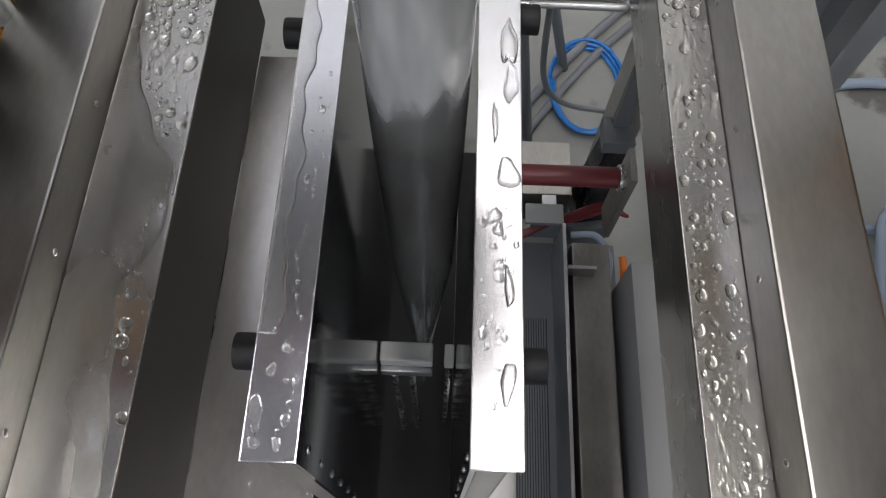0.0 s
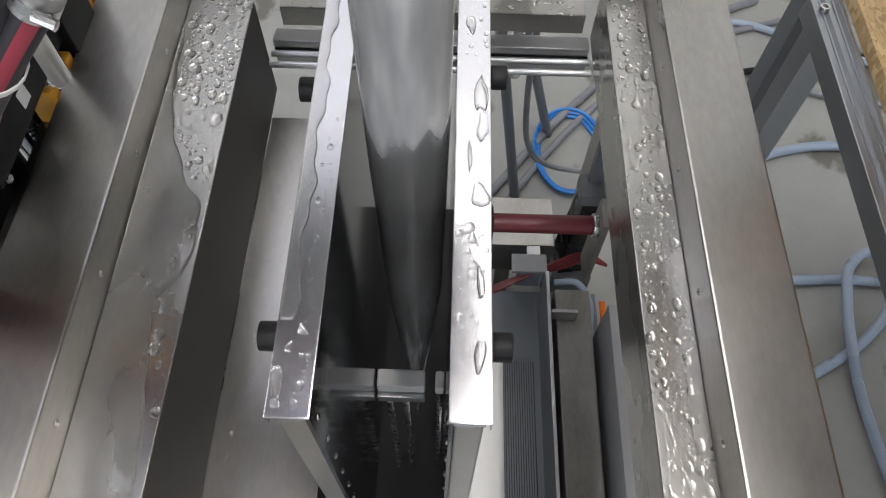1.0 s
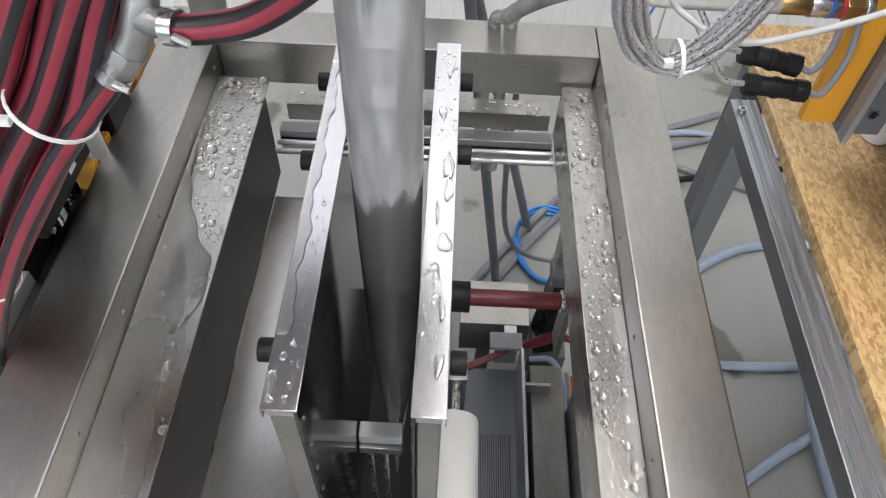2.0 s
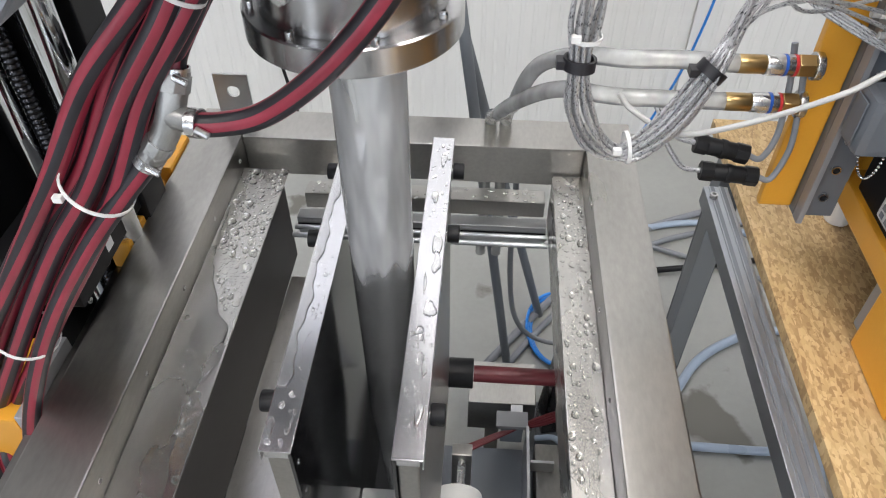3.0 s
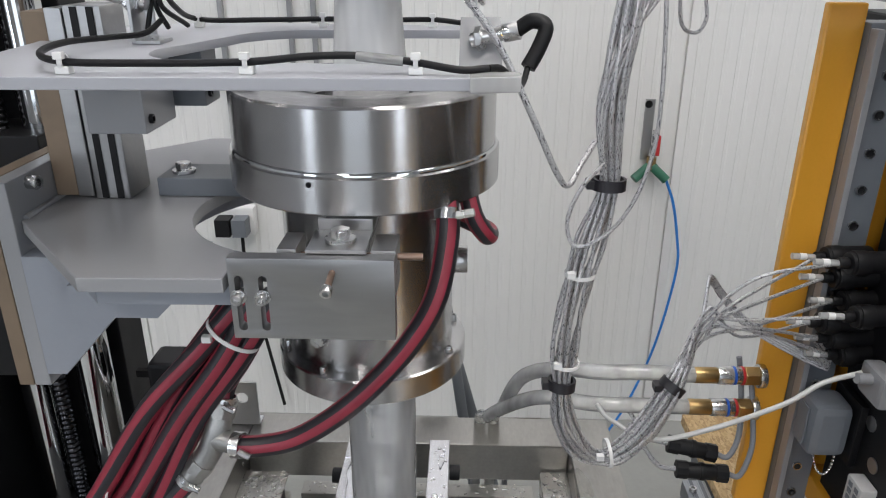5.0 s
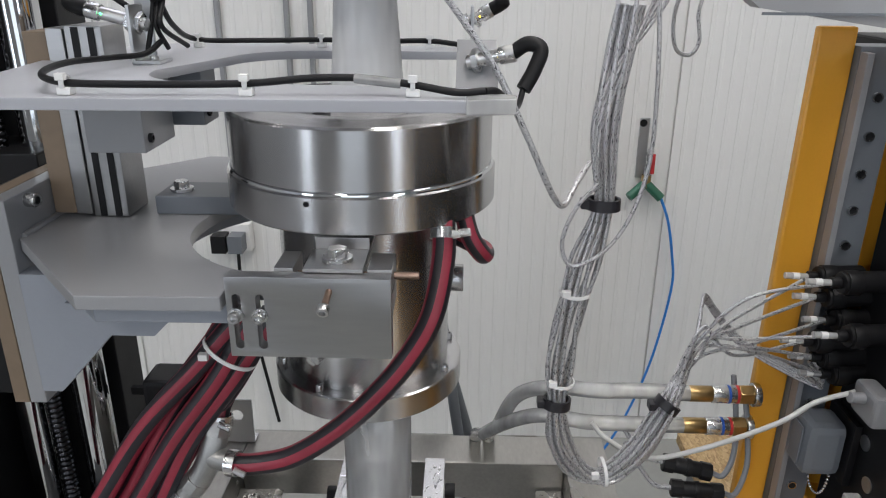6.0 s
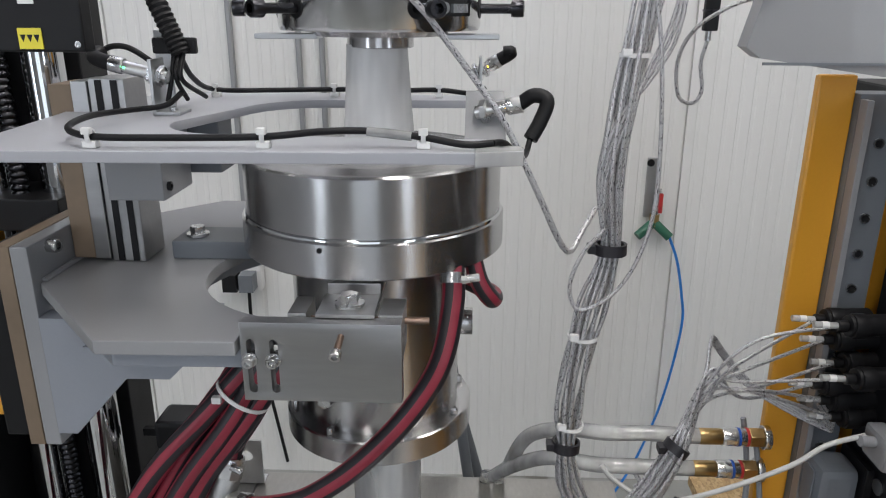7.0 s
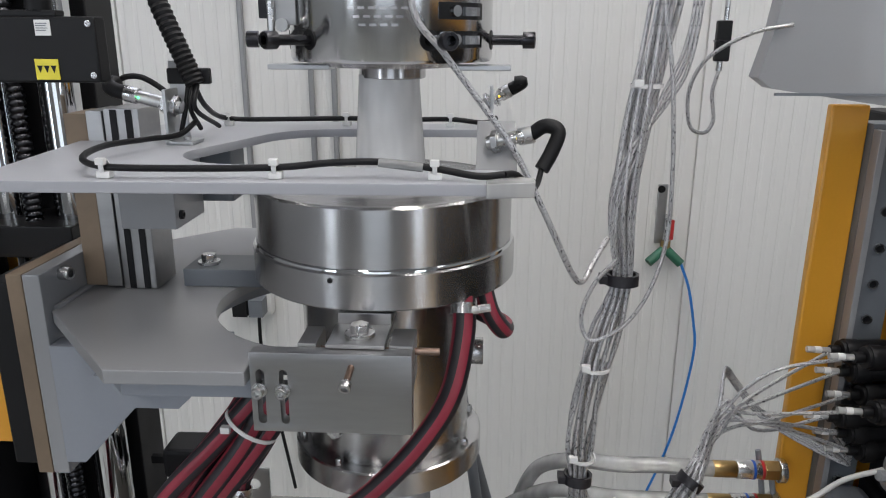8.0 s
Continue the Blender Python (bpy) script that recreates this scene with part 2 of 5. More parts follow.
def water(name="water", tint=1.0):
    m, n, l, b = material(name)
    b.inputs["Base Color"].default_value = (tint, tint, tint * 0.985, 1)
    b.inputs["Roughness"].default_value = 0.02
    b.inputs["IOR"].default_value = 1.33
    b.inputs["Transmission Weight"].default_value = 1.0
    return m


def glow(name, colour, strength):
    m, n, l, b = material(name)
    b.inputs["Emission Color"].default_value = (*colour, 1)
    b.inputs["Emission Strength"].default_value = strength
    b.inputs["Base Color"].default_value = (*colour, 1)
    return m


CONCRETE, OSB, BRAID, WATER = concrete(), osb(), braid(), water()
MURKY = water("murky_water", 0.80)
FILM = clear("milky_film", (0.96, 0.97, 0.98), 0.86, 0.25, 0.8)
FILM_WET = clear("wet_film", (0.93, 0.94, 0.95), 0.36, 0.12, 0.9, (0.945, 0.970, 0.34))
CLEAR_HOSE = clear("clear_braided_hose", (0.90, 0.90, 0.86), 0.42, 0.12, 1.0)
PANE = clear("window_glass", (0.97, 0.98, 0.98), 0.02, 0.01, 1.0)
TIE = surface("white_cable_tie", (0.75, 0.75, 0.74), 0.35, 0.0, 0.04, 30)
LED_GREEN = glow("green_led", (0.1, 1.0, 0.3), 4.0)
LED_AMBER = glow("amber_led", (1.0, 0.6, 0.05), 4.0)
COOL_FACE = glow("added_cool_panel", (0.84, 0.85, 1.0), 2.7)
SOFT_FACE = glow("soft_diffuser", (1.0, 0.97, 0.91), 2.8)
LAMP_FACE = glow("lamp_diffuser", (1.0, 0.98, 0.94), 9.0)


# ---- building helpers ----
def thing(name, label, category, place=(0, 0, 0), group="", kind=""):
    ob = new(name)
    ob.location = place
    ob.empty_display_size = 0.02
    return tagged(ob, label, category, group, kind)


def part(name, bm, mat, parent=None, label="", bevel=0.0, smooth=True):
    """Links a bmesh, built in world places, as one mesh object under a thing or a part."""
    round_faces = set()
    if bevel:
        sharp = [e for e in bm.edges if len(e.link_faces) == 2 and e.calc_face_angle(0) > 0.6]
        made = bmesh.ops.bevel(bm, geom=sharp, offset=bevel, segments=2, profile=0.6, affect="EDGES", clamp_overlap=True)
        round_faces = set(made["faces"])
    bmesh.ops.recalc_face_normals(bm, faces=bm.faces)
    for f in bm.faces:
        f.smooth = smooth and (f in round_faces or any(e.calc_face_angle(0) < 0.7 for e in f.edges if len(e.link_faces) == 2
                                                       and not any(g in round_faces for g in e.link_faces)))
    for e in bm.edges:
        e.smooth = not (len(e.link_faces) == 2 and e.calc_face_angle(0) > 0.7)
    me = bpy.data.meshes.new(name)
    bm.to_mesh(me)
    bm.free()
    for m in (mat if isinstance(mat, (list, tuple)) else [mat]):
        me.materials.append(m)
    ob = new(name, me)
    if parent:
        ob.parent = parent
        if not parent.parent and not parent.data:
            ob.matrix_parent_inverse = Matrix.Translation(-parent.location)
    return tagged(ob, label)


def box(x0, x1, y0, y1, z0, z1, bm=None, m=None):
    bm = bm or bmesh.new()
    got = bmesh.ops.create_cube(bm, size=1.0)["verts"]
    base = Matrix.Translation(((x0 + x1) / 2, (y0 + y1) / 2, (z0 + z1) / 2)) @ Matrix.Diagonal((x1 - x0, y1 - y0, z1 - z0, 1))
    bmesh.ops.transform(bm, matrix=(m @ base) if m else base, verts=got)
    return bm


def rod(p, q, r, seg=16, r2=None, bm=None):
    """A cylinder or cone from p to q."""
    bm = bm or bmesh.new()
    p, q = Vector(p), Vector(q)
    d = q - p
    got = bmesh.ops.create_cone(bm, cap_ends=True, segments=seg, radius1=r, radius2=r if r2 is None else r2, depth=d.length)["verts"]
    m = Matrix.Translation((p + q) / 2) @ d.to_track_quat("Z", "Y").to_matrix().to_4x4()
    bmesh.ops.transform(bm, matrix=m, verts=got)
    return bm


def spin(profile, cx, cy, seg=64, a0=0.0, a1=360.0, closed=True):
    """A turned body from (radius, height) pairs about an upright axis. closed: the profile is a ring."""
    bm = bmesh.new()
    full = a1 - a0 >= 359.9
    steps = seg if full else seg + 1
    rings = []
    for i in range(steps):
        a = radians(a0 + (a1 - a0) * i / seg)
        rings.append([bm.verts.new((cx + r * math.cos(a), cy + r * math.sin(a), z)) for r, z in profile])
    n = len(profile)
    for i in range(seg):
        a, b = rings[i], rings[(i + 1) % steps]
        for j in range(n if closed else n - 1):
            k = (j + 1) % n
            bm.faces.new((a[j], b[j], b[k], a[k]))
    if not full and closed:
        bm.faces.new(rings[0])
        bm.faces.new(list(reversed(rings[-1])))
    bmesh.ops.remove_doubles(bm, verts=bm.verts, dist=1e-6)
    return bm


def slab(outline, z0, z1, holes=()):
    """A flat plate from an outline in the plan, with holes cut through."""
    bm = bmesh.new()
    loops = [outline, *holes]
    edges = []
    for loop in loops:
        vs = [bm.verts.new((x, y, z0)) for x, y in loop]
        edges += [bm.edges.new((vs[i], vs[(i + 1) % len(vs)])) for i in range(len(vs))]
    bmesh.ops.triangle_fill(bm, edges=edges, use_beauty=True)
    got = bmesh.ops.extrude_face_region(bm, geom=list(bm.faces))["geom"]
    bmesh.ops.translate(bm, vec=(0, 0, z1 - z0), verts=[g for g in got if isinstance(g, bmesh.types.BMVert)])
    bmesh.ops.dissolve_limit(bm, angle_limit=0.01, verts=bm.verts, edges=bm.edges)
    return bm


def arc(cx, cy, r, a0, a1, n):
    return [(cx + r * math.cos(radians(a0 + (a1 - a0) * i / n)), cy + r * math.sin(radians(a0 + (a1 - a0) * i / n))) for i in range(n + 1)]


def smooth_line(points, per=8):
    """A flowing line through the points."""
    ps = [Vector(p) for p in points]
    ps = [ps[0] * 2 - ps[1]] + ps + [ps[-1] * 2 - ps[-2]]
    out = []
    for i in range(1, len(ps) - 2):
        a, b, c, d = ps[i - 1:i + 3]
        for k in range(per):
            t = k / per
            out.append(0.5 * ((2 * b) + (c - a) * t + (2 * a - 5 * b + 4 * c - d) * t * t + (3 * b - a - 3 * c + d) * t ** 3))
    out.append(ps[-2])
    return out


def sweep(points, r, seg=12, stripes=(), per=8, bm=None, wave=0.0, twist=0.0):
    """A round hose or cable along a flowing line. stripes: sectors that take the second material. wave: ribs of a corrugated tube."""
    bm = bm or bmesh.new()
    uvl = bm.loops.layers.uv.verify()
    line = smooth_line(points, per)
    rings, run = [], 0.0
    normal = None
    runs = []
    for i, p in enumerate(line):
        d = (line[min(i + 1, len(line) - 1)] - line[max(i - 1, 0)]).normalized()
        if normal is None:
            normal = d.orthogonal().normalized()
        normal = (normal - d * normal.dot(d)).normalized()
        side = d.cross(normal)
        rr = r * (1 + (wave if i % 2 else -wave))
        if i:
            run += (p - line[i - 1]).length
        runs.append(run)
        rings.append([bm.verts.new(p + rr * (normal * math.cos(a) + side * math.sin(a)))
                      for a in (2 * math.pi * k / seg + twist * run for k in range(seg))])
    for i in range(len(rings) - 1):
        for k in range(seg):
            j = (k + 1) % seg
            f = bm.faces.new((rings[i][k], rings[i][j], rings[i + 1][j], rings[i + 1][k]))
            f.material_index = 1 if k in stripes else 0
            for loop, (u, v) in zip(f.loops, ((k / seg, runs[i]), ((k + 1) / seg, runs[i]), ((k + 1) / seg, runs[i + 1]), (k / seg, runs[i + 1]))):
                loop[uvl].uv = (u, v)
    bm.faces.new(list(reversed(rings[0])))
    bm.faces.new(rings[-1])
    return bm


def ring_band(place, axis, r, wide, thick, seg=20):
    """A flat band or clamp round a hose."""
    bm = bmesh.new()
    d = Vector(axis).normalized()
    n = d.orthogonal().normalized()
    s = d.cross(n)
    rings = []
    for k in range(seg):
        a = 2 * math.pi * k / seg
        e = n * math.cos(a) + s * math.sin(a)
        rings.append([bm.verts.new(Vector(place) + e * rr + d * h) for rr, h in
                      ((r, -wide / 2), (r + thick, -wide / 2), (r + thick, wide / 2), (r, wide / 2))])
    for k in range(seg):
        a, b = rings[k], rings[(k + 1) % seg]
        for j in range(4):
            bm.faces.new((a[j], b[j], b[(j + 1) % 4], a[(j + 1) % 4]))
    return bm


def socket_screw(name, place, axis, r, length, mat, parent, stem=0.0):
    """A hexagon-socket screw head that looks along axis."""
    d = Vector(axis).normalized()
    p = Vector(place)
    bm = bmesh.new()
    n = d.orthogonal().normalized()
    s = d.cross(n)
    prof = ((r, 0), (r, length * 0.9), (r * 0.9, length), (r * 0.55, length), (r * 0.5, length * 0.4), (0.0001, length * 0.4))
    rows = []
    for rr, h in prof:
        rows.append([bm.verts.new(p + d * h + rr * (n * math.cos(a) + s * math.sin(a))) for a in (2 * math.pi * k / 18 for k in range(18))])
    for a, b in zip(rows, rows[1:]):
        for k in range(18):
            bm.faces.new((a[k], a[(k + 1) % 18], b[(k + 1) % 18], b[k]))
    bm.faces.new(list(reversed(rows[0])))
    if stem:
        rod(p, p - d * stem, r * 0.6, 12, bm=bm)
    return part(name, bm, mat, parent)


def hex_bolt(place, axis, r, length, parent, washer=True):
    d, p = Vector(axis).normalized(), Vector(place)
    bm = rod(p, p + d * length, r, 6)
    ob = part("bolt", bm, BOLT, parent, bevel=0.0006)
    if washer:
        part("washer", rod(p - d * 0.0025, p, r * 1.5, 24), BOLT, parent)
    return ob


def drops(region, z, count, sizes, seed, keep=None):
    """Water drops as flattened domes with uneven outlines, over a plan region (x0, x1, y0, y1)."""
    rnd = random.Random(seed)
    bm = bmesh.new()
    x0, x1, y0, y1 = region
    placed = []
    tries = 0
    while len(placed) < count and tries < count * 12:
        tries += 1
        x, y = rnd.uniform(x0, x1), rnd.uniform(y0, y1)
        r = sizes[0] + (sizes[1] - sizes[0]) * rnd.random() ** 2.6
        if keep and not keep(x, y):
            continue
        if any((x - a) ** 2 + (y - b) ** 2 < (1.05 * (r + c)) ** 2 for a, b, c in placed):
            continue
        placed.append((x, y, r))
        seg = 12
        long = rnd.uniform(1.0, 1.5)
        ph, wob = rnd.uniform(0, 6.28), rnd.uniform(0.03, 0.2)
        k1 = rnd.choice((2, 3))
        rows = []
        for f, h in ((1.0, 0.0), (0.93, 0.22), (0.72, 0.42), (0.4, 0.54)):
            row = []
            for k in range(seg):
                a = 2 * math.pi * k / seg
                rr = r * f * (1 + wob * math.sin(k1 * a + ph))
                row.append(bm.verts.new((x + rr * math.cos(a), y + long * rr * math.sin(a), z + h * r * 0.95)))
            rows.append(row)
        top = bm.verts.new((x, y, z + 0.56 * r * 0.95))
        for a, b in zip(rows, rows[1:]):
            for k in range(seg):
                bm.faces.new((a[k], a[(k + 1) % seg], b[(k + 1) % seg], b[k]))
        for k in range(seg):
            bm.faces.new((rows[-1][k], rows[-1][(k + 1) % seg], top))
        bm.faces.new(list(reversed(rows[0])))
    return bm


def puddle(outline, z, h, rim=0.0012):
    """A sheet of standing water with a rounded rim, from an outline in the plan."""
    bm = bmesh.new()
    n = len(outline)
    cx, cy = sum(p[0] for p in outline) / n, sum(p[1] for p in outline) / n
    rows = []
    for inset, hh in ((0, 0), (0.15, 0.55), (0.5, 0.9), (1.0, 1.0)):
        row = []
        for i, (x, y) in enumerate(outline):
            a, b = Vector(outline[i - 1]), Vector(outline[(i + 1) % n])
            t = (b - a).normalized()
            nx, ny = -t.y, t.x
            row.append(bm.verts.new((x + nx * rim * inset, y + ny * rim * inset, z + h * hh)))
        rows.append(row)
    for a, b in zip(rows, rows[1:]):
        for k in range(n):
            bm.faces.new((a[k], a[(k + 1) % n], b[(k + 1) % n], b[k]))
    bmesh.ops.triangle_fill(bm, edges=[bm.edges.get((rows[-1][k], rows[-1][(k + 1) % n])) for k in range(n)], use_beauty=True)
    return bm


def water_thing(name, bm, label, mat=None):
    ob = tagged(part(name, bm, mat or WATER), label, "water", "", "stuff")
    ob.visible_shadow = False
    return ob

# ---- the room ----
tagged(part("floor", box(-3.6, 3.6, -3.6, 1.78, FLOOR - 0.1, FLOOR), CONCRETE), "stained grey concrete floor with damp patches", "floor", kind="structure")
tagged(part("ceiling", box(-3.6, 3.6, -3.6, 1.78, CEIL, CEIL + 0.1), CEILMAT), "plain grey ceiling", "ceiling", kind="structure")


def ribbed_wall(x0, x1, y, z0, z1, pitch=0.042):
    """A sandwich-panel wall face with shallow upright grooves, and a deeper joint at every panel's edge."""
    bm = bmesh.new()
    pts = []
    x = x0
    joints = (-1.065, 0.763, 2.5, -2.8)
    while x < x1:
        deep = 0.0012
        pts += [(x, y), (x + pitch * 0.62, y), (x + pitch * 0.70, y + deep), (x + pitch * 0.92, y + deep)]
        x += pitch
    out = []
    for px, py in pts:
        if any(abs(px - j) < 0.012 for j in joints):
            continue
        out.append((px, py))
    for j in joints:
        out += [(j - 0.004, y), (j - 0.0035, y + 0.012), (j + 0.0035, y + 0.012), (j + 0.004, y)]
    out.sort()
    out += [(x1, y + 0.08), (x0, y + 0.08)]
    lo = [bm.verts.new((px, py, z0)) for px, py in out]
    hi = [bm.verts.new((px, py, z1)) for px, py in out]
    n = len(out)
    for i in range(n):
        bm.faces.new((lo[i], lo[(i + 1) % n], hi[(i + 1) % n], hi[i]))
    return bm


WY = 1.70
tagged(part("wall_north", ribbed_wall(-3.6, 3.6, WY, FLOOR, CEIL), WALLMAT, smooth=False), "white ribbed sandwich-panel wall with dark joints", "wall", kind="structure")
tagged(part("wall_west", box(-3.7, -3.6, -3.6, 1.78, FLOOR, CEIL), SIDEWALL), "plain grey hall wall", "wall", kind="structure")
tagged(part("wall_east", box(3.6, 3.7, -3.6, 1.78, FLOOR, CEIL), SIDEWALL), "plain grey hall wall", "wall", kind="structure")
south = tagged(part("wall_south", box(-3.6, 3.6, -3.75, -3.6, FLOOR, 0.7), SIDEWALL), "grey hall wall with three tall windows", "wall", kind="structure")
part("wall_top", box(-3.6, 3.6, -3.75, -3.6, 3.0, CEIL), SIDEWALL, south)
WINDOWS = ((-3.3, -2.4, 40), (-0.7, 0.7, 15), (2.2, 3.0, 34))
for x0, x1 in ((-3.6, -3.3), (-2.4, -0.7), (0.7, 2.2), (3.0, 3.6)):
    part("wall_pier", box(x0, x1, -3.75, -3.6, 0.7, 3.0), SIDEWALL, south)
for k, (x0, x1, watts) in enumerate(WINDOWS):
    w = tagged(part("window_%d" % (k + 1), box(x0, x0 + 0.05, -3.70, -3.65, 0.7, 3.0), WHITE), "tall white-framed window with clear glass", "window", kind="structure")
    part("window_frame", box(x1 - 0.05, x1, -3.70, -3.65, 0.7, 3.0), WHITE, w)
    part("window_sill", box(x0 + 0.0505, x1 - 0.0505, -3.70, -3.60, 0.7, 0.74), WHITE, w)
    pane = part("pane", box(x0 + 0.0505, x1 - 0.0505, -3.68, -3.675, 0.7405, 3.0), PANE, w)
    pane.visible_shadow = False
    area_lamp("window_light", ((x0 + x1) / 2, -3.62, 1.85), ((x0 + x1) / 2, 0, 1.2), x1 - x0, 2.2, watts, (0.84, 0.90, 1.0))


def ceiling_light(x, y, w, h, watts, face, colour=(1.0, 0.952, 0.945), label="long white lamp panel under the ceiling"):
    t = thing("ceiling_light", label, "lamp", (x, y, CEIL), "ceiling lights")
    part("frame", box(x - w / 2 - 0.02, x + w / 2 + 0.02, y - h / 2 - 0.02, y + h / 2 + 0.02, CEIL - 0.05, CEIL - 0.002), WHITE, t)
    part("diffuser", box(x - w / 2, x + w / 2, y - h / 2, y + h / 2, CEIL - 0.056, CEIL - 0.0505), face, t)
    area_lamp("ceiling_lamp", (x, y, CEIL - 0.06), (x, y, 0), w, h, watts, colour)


ceiling_light(0.5, -0.9, 0.3, 1.6, 21, LAMP_FACE)
ceiling_light(-2.4, -1.0, 0.3, 1.6, 18, LAMP_FACE)
ceiling_light(2.1, -0.5, 0.3, 1.6, 18, LAMP_FACE)
ceiling_light(-0.6, -2.7, 0.3, 1.4, 14, LAMP_FACE)
ceiling_light(0.28, 0.80, 0.42, 1.5, 7, SOFT_FACE)
# added unseen panel; its cool glow brightens the left cap
ceiling_light(-0.72, 0.85, 0.8, 1.4, 3, COOL_FACE, (0.88, 0.90, 1.0), "wide dim cool panel added under the ceiling")

# ---- tank frame ----
LX0, LX1, RX0, RX1 = -0.350, -0.272, 0.263, 0.336
YN, YF = -0.43, 0.43
TOP = 0.84
frame_ob = thing("tank_frame", "brushed stainless steel tank frame with wet inner ledges", "machine frame", (0, 0, FLOOR))
part("side_rail", box(LX0, LX1, YN, YF, 0.70, TOP), STEEL, frame_ob, bevel=0.0025)
part("side_rail", box(RX0, RX1, YN, YF, 0.70, TOP), STEEL, frame_ob, bevel=0.0025)
part("cross_rail", box(LX1 + 0.0005, RX0 - 0.0005, 0.356, 0.432, 0.768, TOP - 0.001), STEEL, frame_ob, bevel=0.0025)
part("cross_rail", box(LX1 + 0.0005, RX0 - 0.0005, -0.43, -0.356, 0.768, TOP - 0.001), STEEL, frame_ob, bevel=0.0025)
for lx in (LX0 + 0.005, RX1 - 0.055):
    for ly in (YN + 0.005, YF - 0.055):
        part("leg", box(lx, lx + 0.05, ly, ly + 0.05, FLOOR, 0.6995), STEEL, frame_ob, bevel=0.002)
LIPZ_L, LIPZ_R = 0.792, 0.790
part("ledge", box(-0.2715, -0.199, -0.355, 0.337, LIPZ_L - 0.003, LIPZ_L), STEEL_DARK, frame_ob, "wet stainless ledge", bevel=0.0008)
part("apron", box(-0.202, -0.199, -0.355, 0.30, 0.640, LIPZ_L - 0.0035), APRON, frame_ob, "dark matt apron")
part("drip_tray", box(-0.1985, -0.085, -0.355, 0.25, 0.636, 0.639), STEEL, frame_ob, "wet stainless drip tray", bevel=0.0008)
part("ledge", box(0.2165, 0.2625, -0.355, 0.351, LIPZ_R - 0.003, LIPZ_R), STEEL_DARK, frame_ob, "wet stainless ledge", bevel=0.0008)
part("apron", box(0.2165, 0.2195, -0.355, 0.345, 0.705, LIPZ_R - 0.0035), STEEL_DARK, frame_ob)


def dome(place, axis, r, h, seg=10):
    d, p = Vector(axis).normalized(), Vector(place)
    n = d.orthogonal().normalized()
    s = d.cross(n)
    bm = bmesh.new()
    rows = [[bm.verts.new(p + d * hh * h + n * (r * f * math.cos(a)) + s * (r * f * math.sin(a))) for a in (2 * math.pi * k / seg for k in range(seg))]
            for f, hh in ((1, 0), (0.85, 0.6), (0.45, 1.0))]
    for a, b in zip(rows, rows[1:]):
        for k in range(seg):
            bm.faces.new((a[k], a[(k + 1) % seg], b[(k + 1) % seg], b[k]))
    bm.faces.new(rows[-1])
    return bm


for k in range(6):
    y = -0.349 + 0.1355 * k
    part("rivet", dome((LX1, y, 0.812), (1, 0, 0), 0.0035, 0.0016), BOLT, frame_ob)
    part("rivet", dome((RX0, y, 0.812), (-1, 0, 0), 0.0035, 0.0016), BOLT, frame_ob)
part("seam_plate", box(LX0 - 0.034, LX0 - 0.0005, YN, 0.34, 0.797, 0.80), STEEL, frame_ob, "stainless side strip with slots")
for y0, y1 in ((-0.052, -0.004), (0.029, 0.080), (-0.135, -0.09)):
    part("slot", box(-0.370, -0.366, y0, y1, 0.8002, 0.8012), BLACK, frame_ob, "dark slot")

cross = thing("cross_beam", "wet flat stainless cross bar under the frame", "beam", (0, 0.39, 0.67))
part("bar", box(-0.198, 0.216, 0.390, 0.425, 0.668, 0.70), STEEL, cross, bevel=0.002)
cross2 = thing("cross_beam", "aluminium profile cross beam with a groove", "beam", (0, 0.33, 0.66))
part("profile", box(-0.198, 0.216, 0.328, 0.352, 0.662, 0.70), ALU, cross2, bevel=0.002)
part("groove", box(-0.197, 0.215, 0.3265, 0.3275, 0.676, 0.688), BLACK, cross2)
for y in (0.313, 0.294):
    g = tagged(part("guide_rod", rod((-0.198, y, 0.692), (0.216, y, 0.692), 0.0045, 14), ALU), "thin polished cross rod under the frame", "rod", "cross rods")


# ---- guide boxes ----
def guide_box(name, s, x_in, x_out):
    """One of the two tall boxes beside the film. s: +1 when its outer side faces +x."""
    t = thing(name, "tall stainless guide box with a glossy black inner board", "guide box", ((x_in + x_out) / 2, 0, 0.42), "guide boxes")
    y0, y1, zt = -0.243, 0.227, 0.945
    lo, hi = min(x_in, x_out), max(x_in, x_out)
    part("cap", box(lo, hi, y0, y1, zt - 0.0025, zt), SHEET, t, "bright sheet-metal cap", bevel=0.0008)
    part("cap_edge", box(x_out - 0.001 if s > 0 else x_out, x_out if s > 0 else x_out + 0.001, y0 + 0.001, y1, zt - 0.016, zt - 0.0026), SHEET, t)
    a, b = sorted((x_in + s * 0.004, x_out - s * 0.004))
    part("body", box(a, b, y0 + 0.005, y1 - 0.004, 0.40, zt - 0.003), STEEL, t, bevel=0.002)
    part("end_lip", box(a - 0.0005, b + 0.0005, y0 + 0.002, y0 + 0.0048, zt - 0.014, zt - 0.004), SHEET, t, bevel=0.0008)
    a, b = sorted((x_in + s * 0.0005, x_in + s * 0.0035))
    part("inner_board", box(a, b, y0 + 0.001, y1 - 0.002, 0.38, zt - 0.0045), BLACK_GLOSS, t, "glossy black board")
    for k in range(8):
        part("screw", dome((x_in + s * 0.0005, y0 + 0.012, 0.910 - 0.052 * k), (-s, 0, 0), 0.0028, 0.0015), BOLT, t)
    return t


left_box = guide_box("guide_box", -1, -0.0465, -0.0755)
right_box = guide_box("guide_box", 1, 0.0405, 0.0685)


